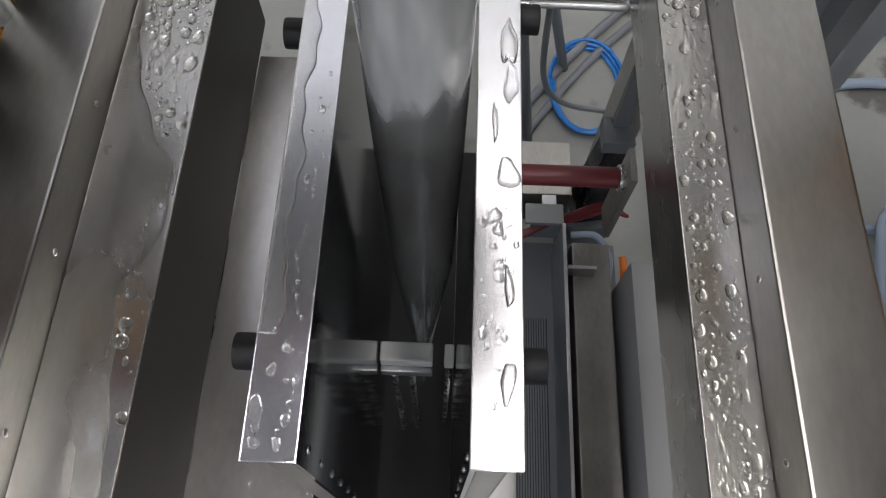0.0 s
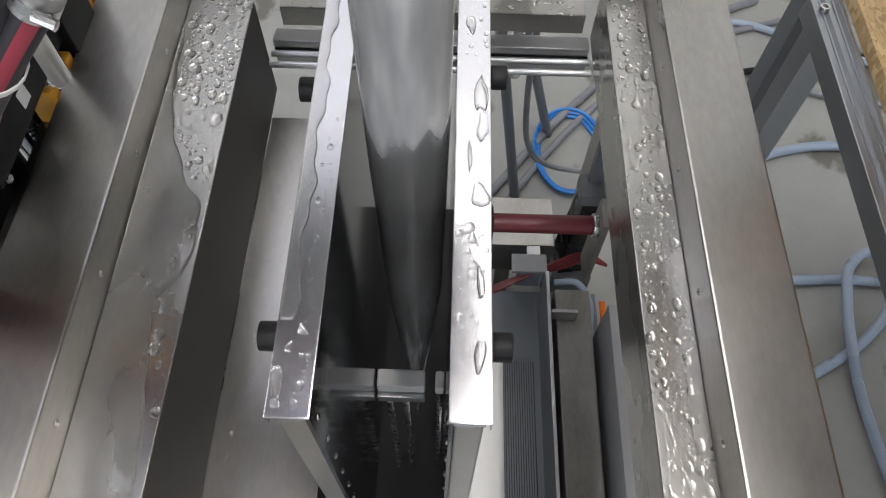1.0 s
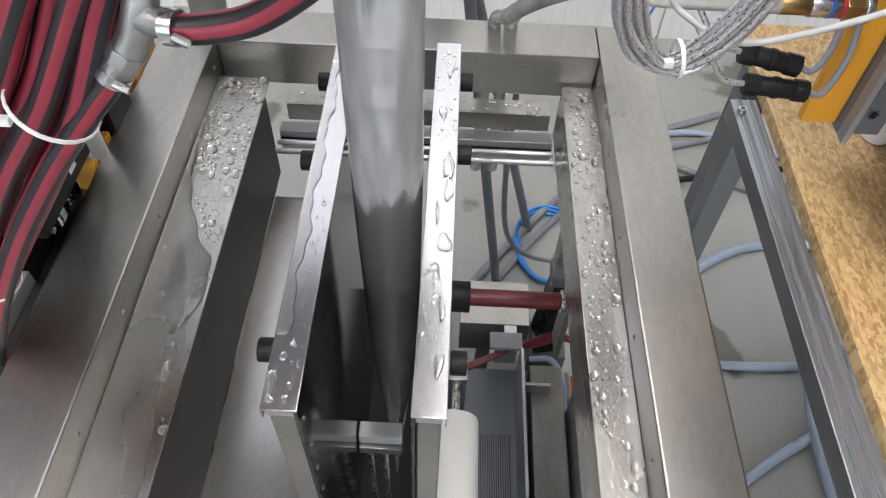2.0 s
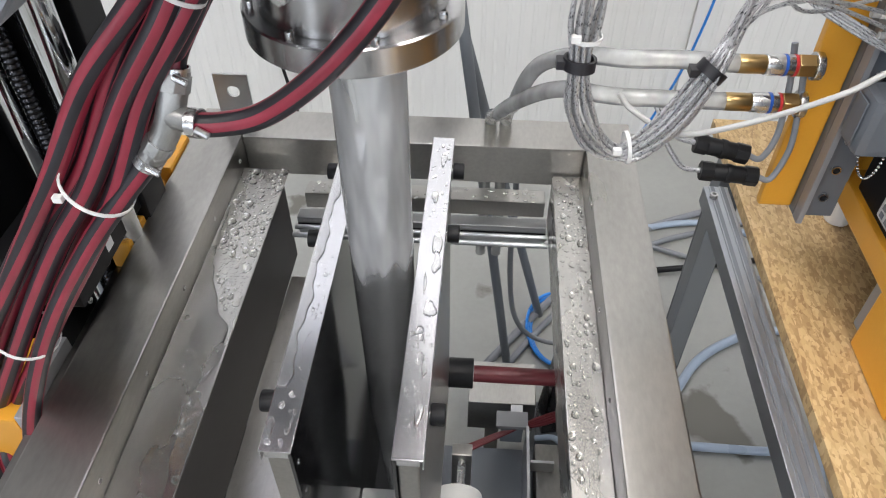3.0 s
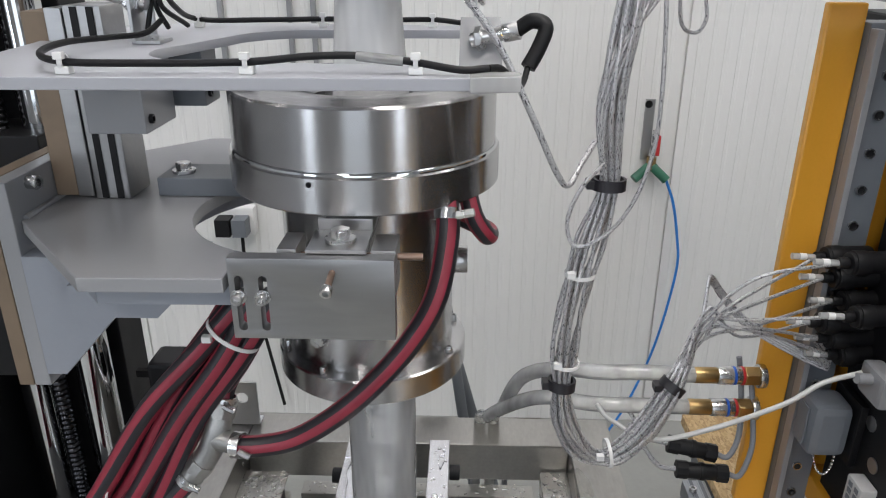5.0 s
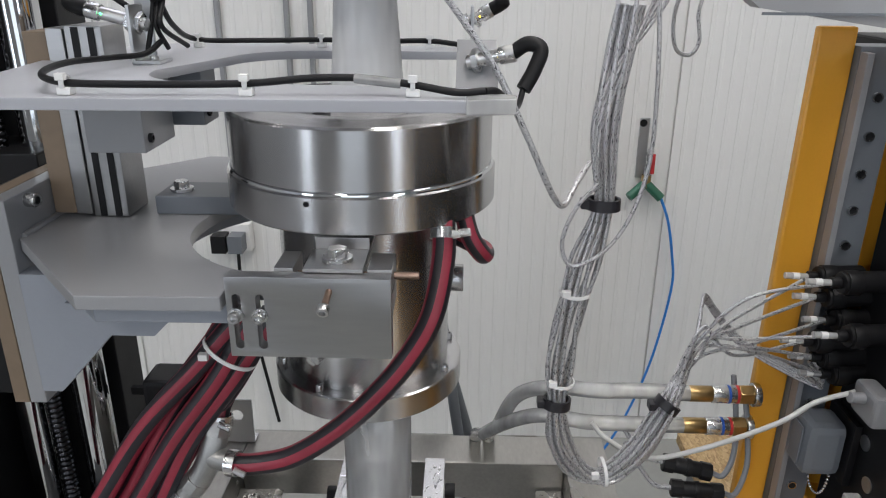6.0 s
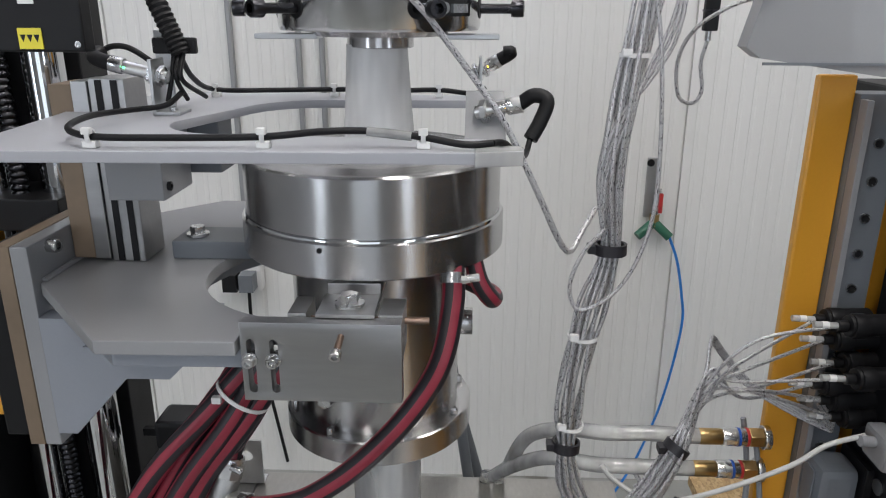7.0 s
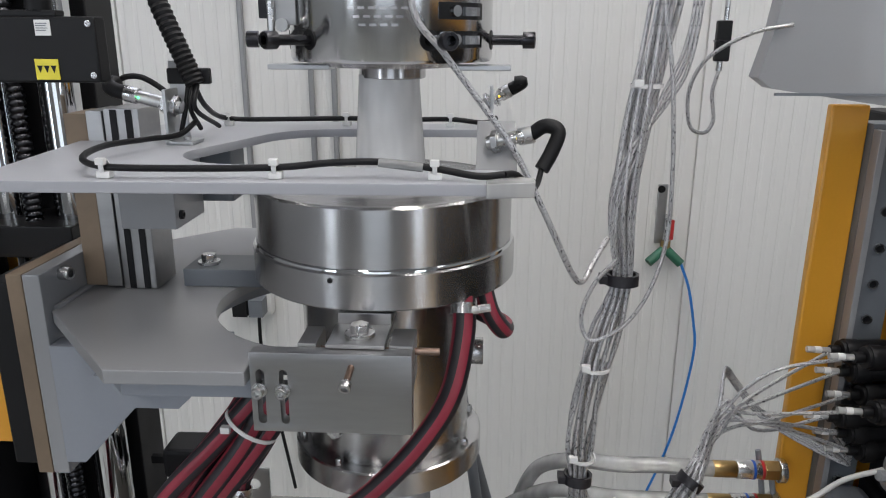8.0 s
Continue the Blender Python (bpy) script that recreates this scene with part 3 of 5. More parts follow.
def knob(x, y, z, s, parent):
    k = part("knob", rod((x, y, z), (x + s * 0.014, y, z), 0.0105, 20), BLACK, parent, "black plastic knob", bevel=0.0015)
    part("spindle", rod((x - s * 0.004, y, z), (x, y, z), 0.004, 10), BOLT, k)


for y in (-0.182, 0.04, 0.165):
    knob(-0.0755, y, 0.930, -1, left_box)
for y in (-0.183, 0.064, 0.182):
    knob(0.0695, y, 0.925, 1, right_box)
bar_ob = thing("cross_bar", "white plastic bar between the black boards", "bar", (0, -0.05, 0.43))
part("bar", box(-0.0455, 0.015, -0.072, -0.048, 0.492, 0.514), WHITE, bar_ob, bevel=0.003)
part("lower_bar", box(-0.0455, 0.015, -0.078, -0.052, 0.472, 0.490), ALU, bar_ob, bevel=0.002)
part("end_stub", box(0.028, 0.0395, -0.072, -0.048, 0.490, 0.512), WHITE, bar_ob, bevel=0.003)
shaft = thing("shaft", "slim upright steel shafts below the white bar", "shaft", (-0.004, -0.07, FLOOR))
part("rod", rod((-0.010, -0.070, FLOOR), (-0.010, -0.070, 0.471), 0.004, 14), BOLT, shaft)
part("rod", rod((0.034, -0.060, FLOOR), (0.034, -0.060, 0.489), 0.0035, 14), BOLT, shaft)
part("rod", rod((-0.030, -0.075, FLOOR), (-0.030, -0.075, 0.471), 0.004, 14), BOLT, shaft)

# ---- the film ----
AX = -0.004
FX, DX = 0.002, 0.005


def film_tube(levels, seg=48, wob=0.0):
    bm = bmesh.new()
    rings = []
    for z, hx, hy in levels:
        ring = []
        for k in range(seg):
            a = 2 * math.pi * k / seg
            w = 1 + wob * math.sin(3 * a + z * 40) * 0.5
            ring.append(bm.verts.new((FX + hx * w * math.cos(a), hy * w * math.sin(a), z)))
        rings.append(ring)
    for a, b in zip(rings, rings[1:]):
        for k in range(seg):
            bm.faces.new((a[k], a[(k + 1) % seg], b[(k + 1) % seg], b[k]))
    return bm


film = thing("film_tube", "milky translucent plastic film tube running down through the rings", "plastic film", (AX, 0, 0.45))
levels = []
for i in range(25):
    u = i / 24
    z = 1.582 - u * 0.147
    r = 0.0262 + 0.0105 * (u ** 1.15)
    levels.append((z, r, r))
part("bubble", film_tube(levels), FILM, film, "frosted film between the die and the cooling ring")
levels = []
for i in range(61):
    z = 1.436 - 1.10 * i / 60
    if z > 0.93:
        hx = hy = 0.0355 - 0.001 * (1.436 - z) / 0.5
    else:
        u = (0.93 - z) / 0.594
        hx = 0.0345 - 0.008 * u - 0.022 * max(0, u - 0.45) / 0.55
        hy = 0.0345 + 0.018 * u
    levels.append((z, hx, hy))
part("cooled_tube", film_tube(levels, wob=0.01), FILM_WET, film, "film tube turning clear and wet between the boards")

# ---- cooling ring and body ----
ring_ob = thing("cooling_ring", "large turned stainless cooling ring on a polished cylinder", "cooling ring", (AX, 0, 1.19))
part("upper_ring", spin([(0.045, 1.478), (0.062, 1.486), (0.072, 1.491), (0.090, 1.492), (0.098, 1.488), (0.1125, 1.4905), (0.1145, 1.4885), (0.1145, 1.4415), (0.045, 1.4415)], AX, 0, 96), TURNED, ring_ob)
part("lower_ring", spin([(0.050, 1.4385), (0.1165, 1.4385), (0.118, 1.437), (0.118, 1.4095), (0.1165, 1.408), (0.050, 1.408)], AX, 0, 96), TURNED, ring_ob)
part("seam", spin([(0.110, 1.4386), (0.1165, 1.4386), (0.1165, 1.4400), (0.1155, 1.4414), (0.110, 1.4414)], AX, 0, 96), CHROME, ring_ob)
part("body", spin([(0.045, 1.4075), (0.0775, 1.4075), (0.0775, 1.2455), (0.045, 1.2455)], AX, 0, 96), TURNED, ring_ob)
part("base_flange", spin([(0.045, 1.245), (0.089, 1.245), (0.0905, 1.2435), (0.0905, 1.222), (0.089, 1.2205), (0.045, 1.2205)], AX, 0, 96), TURNED, ring_ob)
part("outlet_collar", spin([(0.0435, 1.220), (0.049, 1.220), (0.049, 1.205), (0.0435, 1.205)], AX, 0, 64), TURNED, ring_ob)
for k in range(8):
    a = radians(20 + 45 * k)
    socket_screw("screw", (AX + 0.0835 * math.cos(a), 0.0835 * math.sin(a), 1.2452), (0, 0, 1), 0.0035, 0.006, BOLT, ring_ob)
part("pin_hole", rod((-0.0325, -0.1142, 1.4325), (-0.0327, -0.1152, 1.4325), 0.0022, 12), BLACK, ring_ob)
part("side_boss", rod((0.07, 0.0, 1.325), (0.088, 0.0, 1.325), 0.013, 24), TURNED, ring_ob, bevel=0.001)
part("port", rod((-0.042, -0.0635, 1.275), (-0.045, -0.0725, 1.275), 0.0075, 6), BOLT, ring_ob, "steel plug in the cylinder's side", bevel=0.0006)

# ---- die head above ----
die = thing("die_head", "polished stainless die head with black clamp screws", "die head", (DX, 0, 1.59))
part("heater_shell", spin([(0.03, 1.70), (0.085, 1.70), (0.085, 1.597), (0.0835, 1.594), (0.03, 1.594)], DX, 0, 96), POLISHED, die)
part("die_lip", spin([(0.02, 1.5935), (0.060, 1.5935), (0.055, 1.589), (0.0285, 1.589), (0.0285, 1.580), (0.0265, 1.579), (0.02, 1.579)], DX, 0, 64), TURNED, die)
for a, reach in ((188, 0.026), (228, 0.030), (296, 0.030), (352, 0.026), (60, 0.026), (120, 0.026)):
    c, q = math.cos(radians(a)), math.sin(radians(a))
    sc = socket_screw("clamp_screw", (DX + (0.0855 + reach) * c, (0.0855 + reach) * q, 1.611), (c, q, 0), 0.0068, 0.010, SCREW_BLACK, die)
    part("stem", rod((DX + 0.084 * c, 0.084 * q, 1.611), (DX + (0.0855 + reach) * c, (0.0855 + reach) * q, 1.611), 0.0040, 14), SCREW_BLACK, sc)
    part("bore", rod((DX + 0.0846 * c, 0.0846 * q, 1.611), (DX + 0.0856 * c, 0.0856 * q, 1.611), 0.0078, 20), BLACK, die, "dark bore round the screw")
for x0, x1 in ((-0.098, -0.045), (0.058, 0.106)):
    part("lug", box(x0, x1, -0.022, 0.002, 1.5865, 1.591), ALU, die, bevel=0.001)
for zz in (1.6115, 1.6325):
    slot = part("shell_slot", spin([(0.0845, zz - 0.0062), (0.0856, zz - 0.0062), (0.0856, zz + 0.0062), (0.0845, zz + 0.0062)], DX, 0, 12, 301, 333), BLACK_GLOSS, die, "dark slot cut in the shell")
    part("slot_bolt", rod((DX + 0.0856 * math.cos(radians(311)), 0.0856 * math.sin(radians(311)), zz), (DX + 0.0885 * math.cos(radians(311)), 0.0885 * math.sin(radians(311)), zz), 0.0042, 18), CHROME, slot)
    part("slot_bar", spin([(0.0857, zz - 0.0035), (0.0872, zz - 0.0035), (0.0872, zz + 0.0030), (0.0857, zz + 0.0030)], DX, 0, 8, 317, 329), CHROME, slot)
hinge = part("hinge_bar", box(-0.086, -0.064, -0.052, -0.044, 1.622, 1.655), MILLED, die, "steel hinge with a screw", bevel=0.001)
part("hinge_plate", box(-0.0925, -0.0865, -0.055, -0.045, 1.627, 1.652), SCREW_BLACK, hinge)
part("hinge_pin", rod((-0.083, -0.056, 1.606), (-0.083, -0.056, 1.640), 0.003, 12), BOLT, hinge)
part("hinge_screw", rod((-0.074, -0.0525, 1.622), (-0.074, -0.060, 1.622), 0.005, 16), BOLT, hinge)
for k in range(3):
    for j in range(6 - k):
        a = 254 + 5.5 * j + 3 * k
        zz = 1.634 - 0.006 * k
        part("engraved_bar", spin([(0.0849, zz - 0.0009), (0.08508, zz - 0.0009), (0.08508, zz + 0.0009), (0.0849, zz + 0.0009)], DX, 0, 3, a, a + 3.6), MILLED, die)

# ---- lift columns on the left ----
col = thing("lift_column", "two polished steel columns beside a black lead screw", "lift column", (-0.385, 0.12, FLOOR))
part("column", rod((-0.366, 0.125, FLOOR), (-0.366, 0.125, 2.2), 0.021, 40), CHROME, col)
part("column", rod((-0.440, 0.125, FLOOR), (-0.440, 0.125, 2.2), 0.021, 40), CHROME, col)
bm = bmesh.new()
prof = []
z = FLOOR + 0.02
while z < 2.15:
    prof += [(0.0075, z), (0.0095, z + 0.0025), (0.0095, z + 0.0045), (0.0075, z + 0.007)]
    z += 0.007
part("lead_screw", spin(prof, -0.402, 0.105, 16, closed=False), SCREW_BLACK, col, "oiled black lead screw")
part("back_profile", box(-0.50, -0.345, 0.16, 0.22, FLOOR, 2.2), BLACK, col, "black upright backing profile", bevel=0.002)
part("side_profile", box(-0.545, -0.475, 0.0, 0.155, FLOOR, 2.2), BLACK, col, "black upright profile", bevel=0.003)
part("foot_block", box(-0.465, -0.346, 0.075, 0.1595, 1.385, 1.420), BLACK, col, bevel=0.002)
part("side_cover", box(-0.474, -0.412, 0.030, 0.060, 1.19, 1.37), YELLOW, col, "yellow painted cover", bevel=0.003)

# ---- carriage and arm ----
arm = thing("carriage_arm", "grey painted arm plate bolted to an upright mounting plate", "machine arm", (-0.25, 0, 1.22))
part("mounting_plate", box(-0.3095, -0.294, -0.070, 0.10, 1.222, 1.4165), GREY, arm, bevel=0.0015)
part("packing_plate", box(-0.324, -0.310, -0.070, 0.10, 1.222, 1.4165), WARM_EDGE, arm, "raw steel plate with brown edges", bevel=0.001)
part("slide_block", box(-0.352, -0.3245, -0.06, 0.09, 1.225, 1.405), BLACK, arm, "black sliding block", bevel=0.002)
CUT = arc(-0.042, -0.017, 0.112, -85, -280, 30)
outline = [(-0.2935, -0.060), (-0.191, -0.172), (-0.0865, -0.170), (-0.0865, -0.150), (-0.032, -0.150)] + CUT + [(-0.02, 0.18), (-0.05, 0.235), (-0.225, 0.235), (-0.2935, 0.165)]
part("arm_plate", slab(outline, 1.3685, 1.380), GREY, arm, bevel=0.001)
part("weld_bead", sweep([(-0.2925, -0.055, 1.3805), (-0.2925, 0.02, 1.3812), (-0.2925, 0.095, 1.3805)], 0.003, 8), GREY, arm, "painted weld bead")
inner = [(-0.2935, -0.040), (-0.186, -0.158), (-0.0865, -0.156), (-0.0865, -0.146)] + arc(-0.042, -0.017, 0.130, -106, -279, 30) + [(-0.03, 0.165), (-0.06, 0.22), (-0.20, 0.22), (-0.2935, 0.12)]
part("stiffener", slab(inner, 1.352, 1.368), ARM_BOUNCE, arm, "blue-grey stiffening plate", bevel=0.001)


def upright_plate(sil, y0, y1):
    """A plate standing in the x-z plane, from its silhouette."""
    bm = bmesh.new()
    lo = [bm.verts.new((x, y0, z)) for x, z in sil]
    hi = [bm.verts.new((x, y1, z)) for x, z in sil]
    for i in range(len(sil)):
        j = (i + 1) % len(sil)
        bm.faces.new((lo[i], lo[j], hi[j], hi[i]))
    bm.faces.new(lo)
    bm.faces.new(list(reversed(hi)))
    return bm


part("lower_block", upright_plate([(-0.226, 1.3515), (-0.226, 1.324), (-0.158, 1.324), (-0.142, 1.340), (-0.142, 1.3515)], -0.126, -0.030), ARM_BOUNCE, arm, "blue-grey block under the arm", bevel=0.001)
part("gusset", upright_plate([(-0.2935, 1.3515), (-0.2935, 1.236), (-0.276, 1.236), (-0.206, 1.312), (-0.206, 1.3235), (-0.227, 1.3235), (-0.227, 1.3515)], -0.072, -0.052), ARM_BOUNCE, arm, "blue-grey gusset", bevel=0.001)
for yy, zz in ((-0.034, 1.246), (-0.038, 1.408)):
    socket_screw("screw", (-0.2935, yy, zz), (1, -0.15, 0), 0.0062, 0.010, BOLT, arm)
block = part("clamp_block", box(-0.202, -0.122, 0.010, 0.060, 1.3805, 1.398), GREY_DARK, arm, bevel=0.0012)
hex_bolt((-0.183, 0.030, 1.4010), (0, 0, 1), 0.0072, 0.007, arm)
part("bar_upright", box(-0.2930, -0.272, 0.0, 0.05, 1.3835, 1.546), WARM_EDGE, arm, "brown-edged steel upright", bevel=0.001)
part("bar_upright", box(-0.2715, -0.257, -0.002, 0.045, 1.3835, 1.549), MILLED, arm, bevel=0.001)
prof_up = part("profile_upright", box(-0.2565, -0.224, 0.0, 0.045, 1.3805, 1.551), MILLED, arm, "slotted steel-grey upright", bevel=0.0015)
for xx in (-0.250, -0.236):
    part("groove", box(xx, xx + 0.006, -0.0008, -0.0002, 1.3815, 1.55), BLACK, prof_up)
part("spacer_block", box(-0.221, -0.173, -0.06, 0.005, 1.456, 1.5135), GREY, arm, bevel=0.0015)
part("spacer_block", box(-0.180, -0.150, 0.02, 0.06, 1.463, 1.5135), GREY_DARK, arm, bevel=0.0015)
for yy, zz in ((-0.05, 1.467),):
    socket_screw("screw", (-0.1728, yy, zz), (1, 0, 0), 0.004, 0.003, SCREW_BLACK, arm)
socket_screw("screw", (-0.1498, 0.03, 1.474), (1, 0, 0), 0.004, 0.003, SCREW_BLACK, arm)

# ---- sensor plate ----
plate = thing("sensor_plate", "light grey forked plate carrying sensors and a clipped cable", "plate", (-0.1, 0, 1.514))
hole = arc(-0.10, -0.052, 0.06, 270, 180, 8) + arc(-0.06, 0.03, 0.07, 170, 95, 8)
outline = [(-0.262, -0.186), (0.108, -0.176), (0.106, -0.125)] + hole + [(0.105, 0.108), (0.106, 0.150), (-0.15, 0.172), (-0.21, 0.165), (-0.29, 0.10)]
part("plate", slab(outline, 1.514, 1.522), LIGHT_PLATE, plate, bevel=0.0008)
part("end_cap", slab([(0.086, -0.183), (0.118, -0.176), (0.119, -0.160), (0.10, -0.150), (0.086, -0.158)], 1.5135, 1.5235), CLEAR_HOSE, plate, "clear plastic end piece", bevel=0.001)


def cable_clip(x, y, z):
    t = thing("cable_clip", "small white plastic cable clip on the plate", "cable clip", (x, y, z), "cable clips")
    part("base", box(x - 0.0045, x + 0.0045, y - 0.004, y + 0.004, z, z + 0.005), TIE, t, bevel=0.0008)
    part("strap", ring_band((x, y, z + 0.0075), (1, 0, 0.0), 0.0042, 0.003, 0.0012, 14), TIE, t)
    part("head", box(x - 0.003, x + 0.003, y - 0.0065, y - 0.002, z + 0.0095, z + 0.014), TIE, t, bevel=0.0006)


for cx_, cy_ in ((-0.170, -0.171), (-0.055, -0.166), (0.052, -0.163), (-0.183, 0.12), (-0.06, 0.13), (0.05, 0.13)):
    cable_clip(cx_, cy_, 1.5222)


def cable(name, points, r, mat, label, group="", seg=10, category="cable"):
    return tagged(part(name, sweep(points, r, seg), mat), label, category, group)


cable("sensor_cable", [(0.098, -0.164, 1.5265), (0.08, -0.168, 1.526), (0.052, -0.163, 1.5297), (0.02, -0.160, 1.533), (-0.015, -0.163, 1.533), (-0.055, -0.166, 1.5297),
                       (-0.12, -0.170, 1.529), (-0.170, -0.171, 1.5297), (-0.196, -0.150, 1.532), (-0.205, -0.10, 1.533), (-0.195, -0.05, 1.531), (-0.18, -0.02, 1.531), (-0.172, 0.0, 1.54)], 0.0024, BLACK,
      "black sensor cable clipped along the plate's front edge")
cable("sensor_cable", [(-0.176, 0.01, 1.575), (-0.180, 0.05, 1.548), (-0.183, 0.12, 1.5297), (-0.12, 0.125, 1.529), (-0.06, 0.13, 1.5297), (0.0, 0.13, 1.529), (0.05, 0.13, 1.5297), (0.085, 0.125, 1.527), (0.098, 0.12, 1.533)], 0.0026, BLACK,
      "thin black cable clipped along the plate's back edge")
sleeve = tagged(part("cable_label", rod((0.014, -0.1605, 1.5330), (0.044, -0.1625, 1.5302), 0.0032, 14), CLEAR_HOSE), "clear printed sleeve on the black cable", "label")


def sensor(name, tip, tail, elbow_to, foot, bracket_w, lit, label):
    """A threaded barrel sensor with an elbow plug, held by an L bracket."""
    tip, tail, foot = Vector(tip), Vector(tail), Vector(foot)
    t = thing(name, label, "sensor", foot, "sensors")
    d = (tail - tip).normalized()
    part("barrel", rod(tip, tail, 0.0056, 20), BOLT, t)
    part("nut", rod(tip + d * 0.004, tip + d * 0.008, 0.0095, 6), BOLT, t, bevel=0.0006)
    part("nut", rod(tip + d * 0.0125, tip + d * 0.0165, 0.0095, 6), BOLT, t, bevel=0.0006)
    part("coupling", rod(tail - d * 0.012, tail, 0.0072, 18), BOLT, t, bevel=0.0008)
    part("led", dome(tail - d * 0.014 + Vector((0, -0.0056, 0)), (0, -1, 0), 0.0012, 0.0006), lit, t)
    e = Vector(elbow_to)
    part("elbow_plug", sweep([tail, tail + d * 0.008, tail + d * 0.012 + (e - tail) * 0.25, e], 0.0068, 14), BLACK, t, "black elbow plug")
    c = tip + d * 0.010
    part("bracket", box(c.x - 0.0015, c.x + 0.0015, c.y - bracket_w / 2, c.y + bracket_w / 2, foot.z, c.z + 0.014), ALU, t, bevel=0.0008)
    part("bracket_foot", box(c.x - 0.002, c.x + 0.022, c.y - bracket_w / 2, c.y + bracket_w / 2, foot.z, foot.z + 0.003), ALU, t, bevel=0.0008)
    socket_screw("screw", (c.x + 0.012, c.y, foot.z + 0.003), (0, 0, 1), 0.0035, 0.003, BOLT, t)
    return t


sensor("sensor", (-0.180, -0.008, 1.553), (-0.230, -0.006, 1.565), (-0.246, 0.010, 1.573), (-0.185, -0.005, 1.5222), 0.028, LED_GREEN, "threaded steel sensor with black elbow plug on a bracket")
s2 = thing("sensor", "steel sensor with a drooping black elbow plug on a bent bracket", "sensor", (0.095, -0.03, 1.5222), "sensors")
bm = bmesh.new()
quad = [(0.078, -0.045, 1.503), (0.113, -0.045, 1.500), (0.111, -0.02, 1.545), (0.079, -0.02, 1.545)]
a = [bm.verts.new(p) for p in quad]
b = [bm.verts.new((p[0], p[1] + 0.003, p[2])) for p in quad]
for i in range(4):
    bm.faces.new((a[i], a[(i + 1) % 4], b[(i + 1) % 4], b[i]))
bm.faces.new(a)
bm.faces.new(list(reversed(b)))
part("bracket", bm, GREY, s2, bevel=0.0008)
part("barrel", rod((0.088, -0.034, 1.529), (0.125, -0.046, 1.538), 0.0056, 20), BOLT, s2)
part("nut", rod((0.092, -0.0355, 1.530), (0.097, -0.037, 1.531), 0.0095, 6), BOLT, s2, bevel=0.0006)
part("coupling", rod((0.113, -0.042, 1.535), (0.125, -0.046, 1.538), 0.0072, 18), BOLT, s2, bevel=0.0008)
part("led", dome((0.112, -0.0475, 1.5345), (0, -1, 0), 0.0012, 0.0006), LED_AMBER, s2)
part("elbow_plug", sweep([(0.123, -0.0455, 1.538), (0.134, -0.049, 1.545), (0.144, -0.053, 1.541), (0.139, -0.058, 1.526), (0.131, -0.063, 1.512)], 0.0060, 14), BLACK, s2, "black elbow plug")
cable("sensor_cable", [(0.131, -0.063, 1.513), (0.127, -0.078, 1.504), (0.121, -0.105, 1.504), (0.115, -0.135, 1.514), (0.106, -0.156, 1.525), (0.098, -0.164, 1.5265)], 0.0024, BLACK, "black cable drooping from the elbow plug")
part("post", rod((0.098, -0.035, 1.49), (0.098, -0.035, 1.505), 0.005, 12), SCREW_BLACK, s2)
sensor("sensor", (0.084, 0.135, 1.545), (0.112, 0.128, 1.561), (0.116, 0.126, 1.568), (0.084, 0.135, 1.5222), 0.03, LED_AMBER, "small threaded sensor on a bent bracket at the back")

servo = thing("servo_box", "black drive box with a yellow warning label", "drive unit", (-0.28, 0, 1.57))
part("body", box(-0.345, -0.2225, -0.060, -0.042, 1.577, 1.628), BLACK, servo, bevel=0.002)
part("top_cover", box(-0.335, -0.254, -0.058, -0.044, 1.6275, 1.633), BLACK, servo, bevel=0.0015)
part("cable_gland", rod((-0.272, -0.050, 1.633), (-0.262, -0.050, 1.70), 0.010, 20), BLACK, servo)
part("label", box(-0.2745, -0.2555, -0.0612, -0.0602, 1.5795, 1.5955), LABEL_YELLOW, servo, "yellow warning label with three triangles")
for k in range(3):
    c = -0.2705 + 0.0056 * k
    bm = bmesh.new()
    vs = [bm.verts.new(p) for p in ((c - 0.0024, -0.0614, 1.5905), (c + 0.0024, -0.0614, 1.5905), (c, -0.0614, 1.5845))]
    bm.faces.new(vs)
    part("triangle", bm, BLACK, servo)
plate_label = part("plate_label", box(-0.2705, -0.2580, -0.0612, -0.0602, 1.6135, 1.6255), WHITE, servo, "silver rating label with small print")
for k in range(4):
    part("print_bar", box(-0.2695, -0.2600 - 0.0012 * (k % 2), -0.0615, -0.0613, 1.6225 - 0.0018 * k, 1.6231 - 0.0018 * k), GREY_DARK, plate_label)
for zz in (1.583, 1.6225):
    socket_screw("screw", (-0.2275, -0.060, zz), (0, -1, 0), 0.0026, 0.0012, BOLT, servo)
cable("sensor_cable", [(-0.246, 0.010, 1.573), (-0.236, 0.012, 1.578), (-0.222, 0.014, 1.577), (-0.205, 0.016, 1.566), (-0.197, 0.017, 1.556)], 0.0026, BLACK, "black cable bending from the sensor to the conduit")
tagged(part("corrugated_hose", sweep([(-0.225, 0.03, 1.70), (-0.205, 0.02, 1.645), (-0.186, 0.01, 1.605), (-0.172, 0.008, 1.572)], 0.0085, 14, per=16, wave=0.07), BLACK), "black corrugated cable conduit", "conduit")
post = thing("cable_post", "small upright bracket holding the black conduit", "bracket", (-0.19, 0.02, 1.522))
part("upright", box(-0.200, -0.186, 0.018, 0.021, 1.5222, 1.592), ALU, post, bevel=0.0006)
part("clamp", box(-0.199, -0.160, 0.010, 0.0175, 1.572, 1.586), BLACK, post, bevel=0.002)
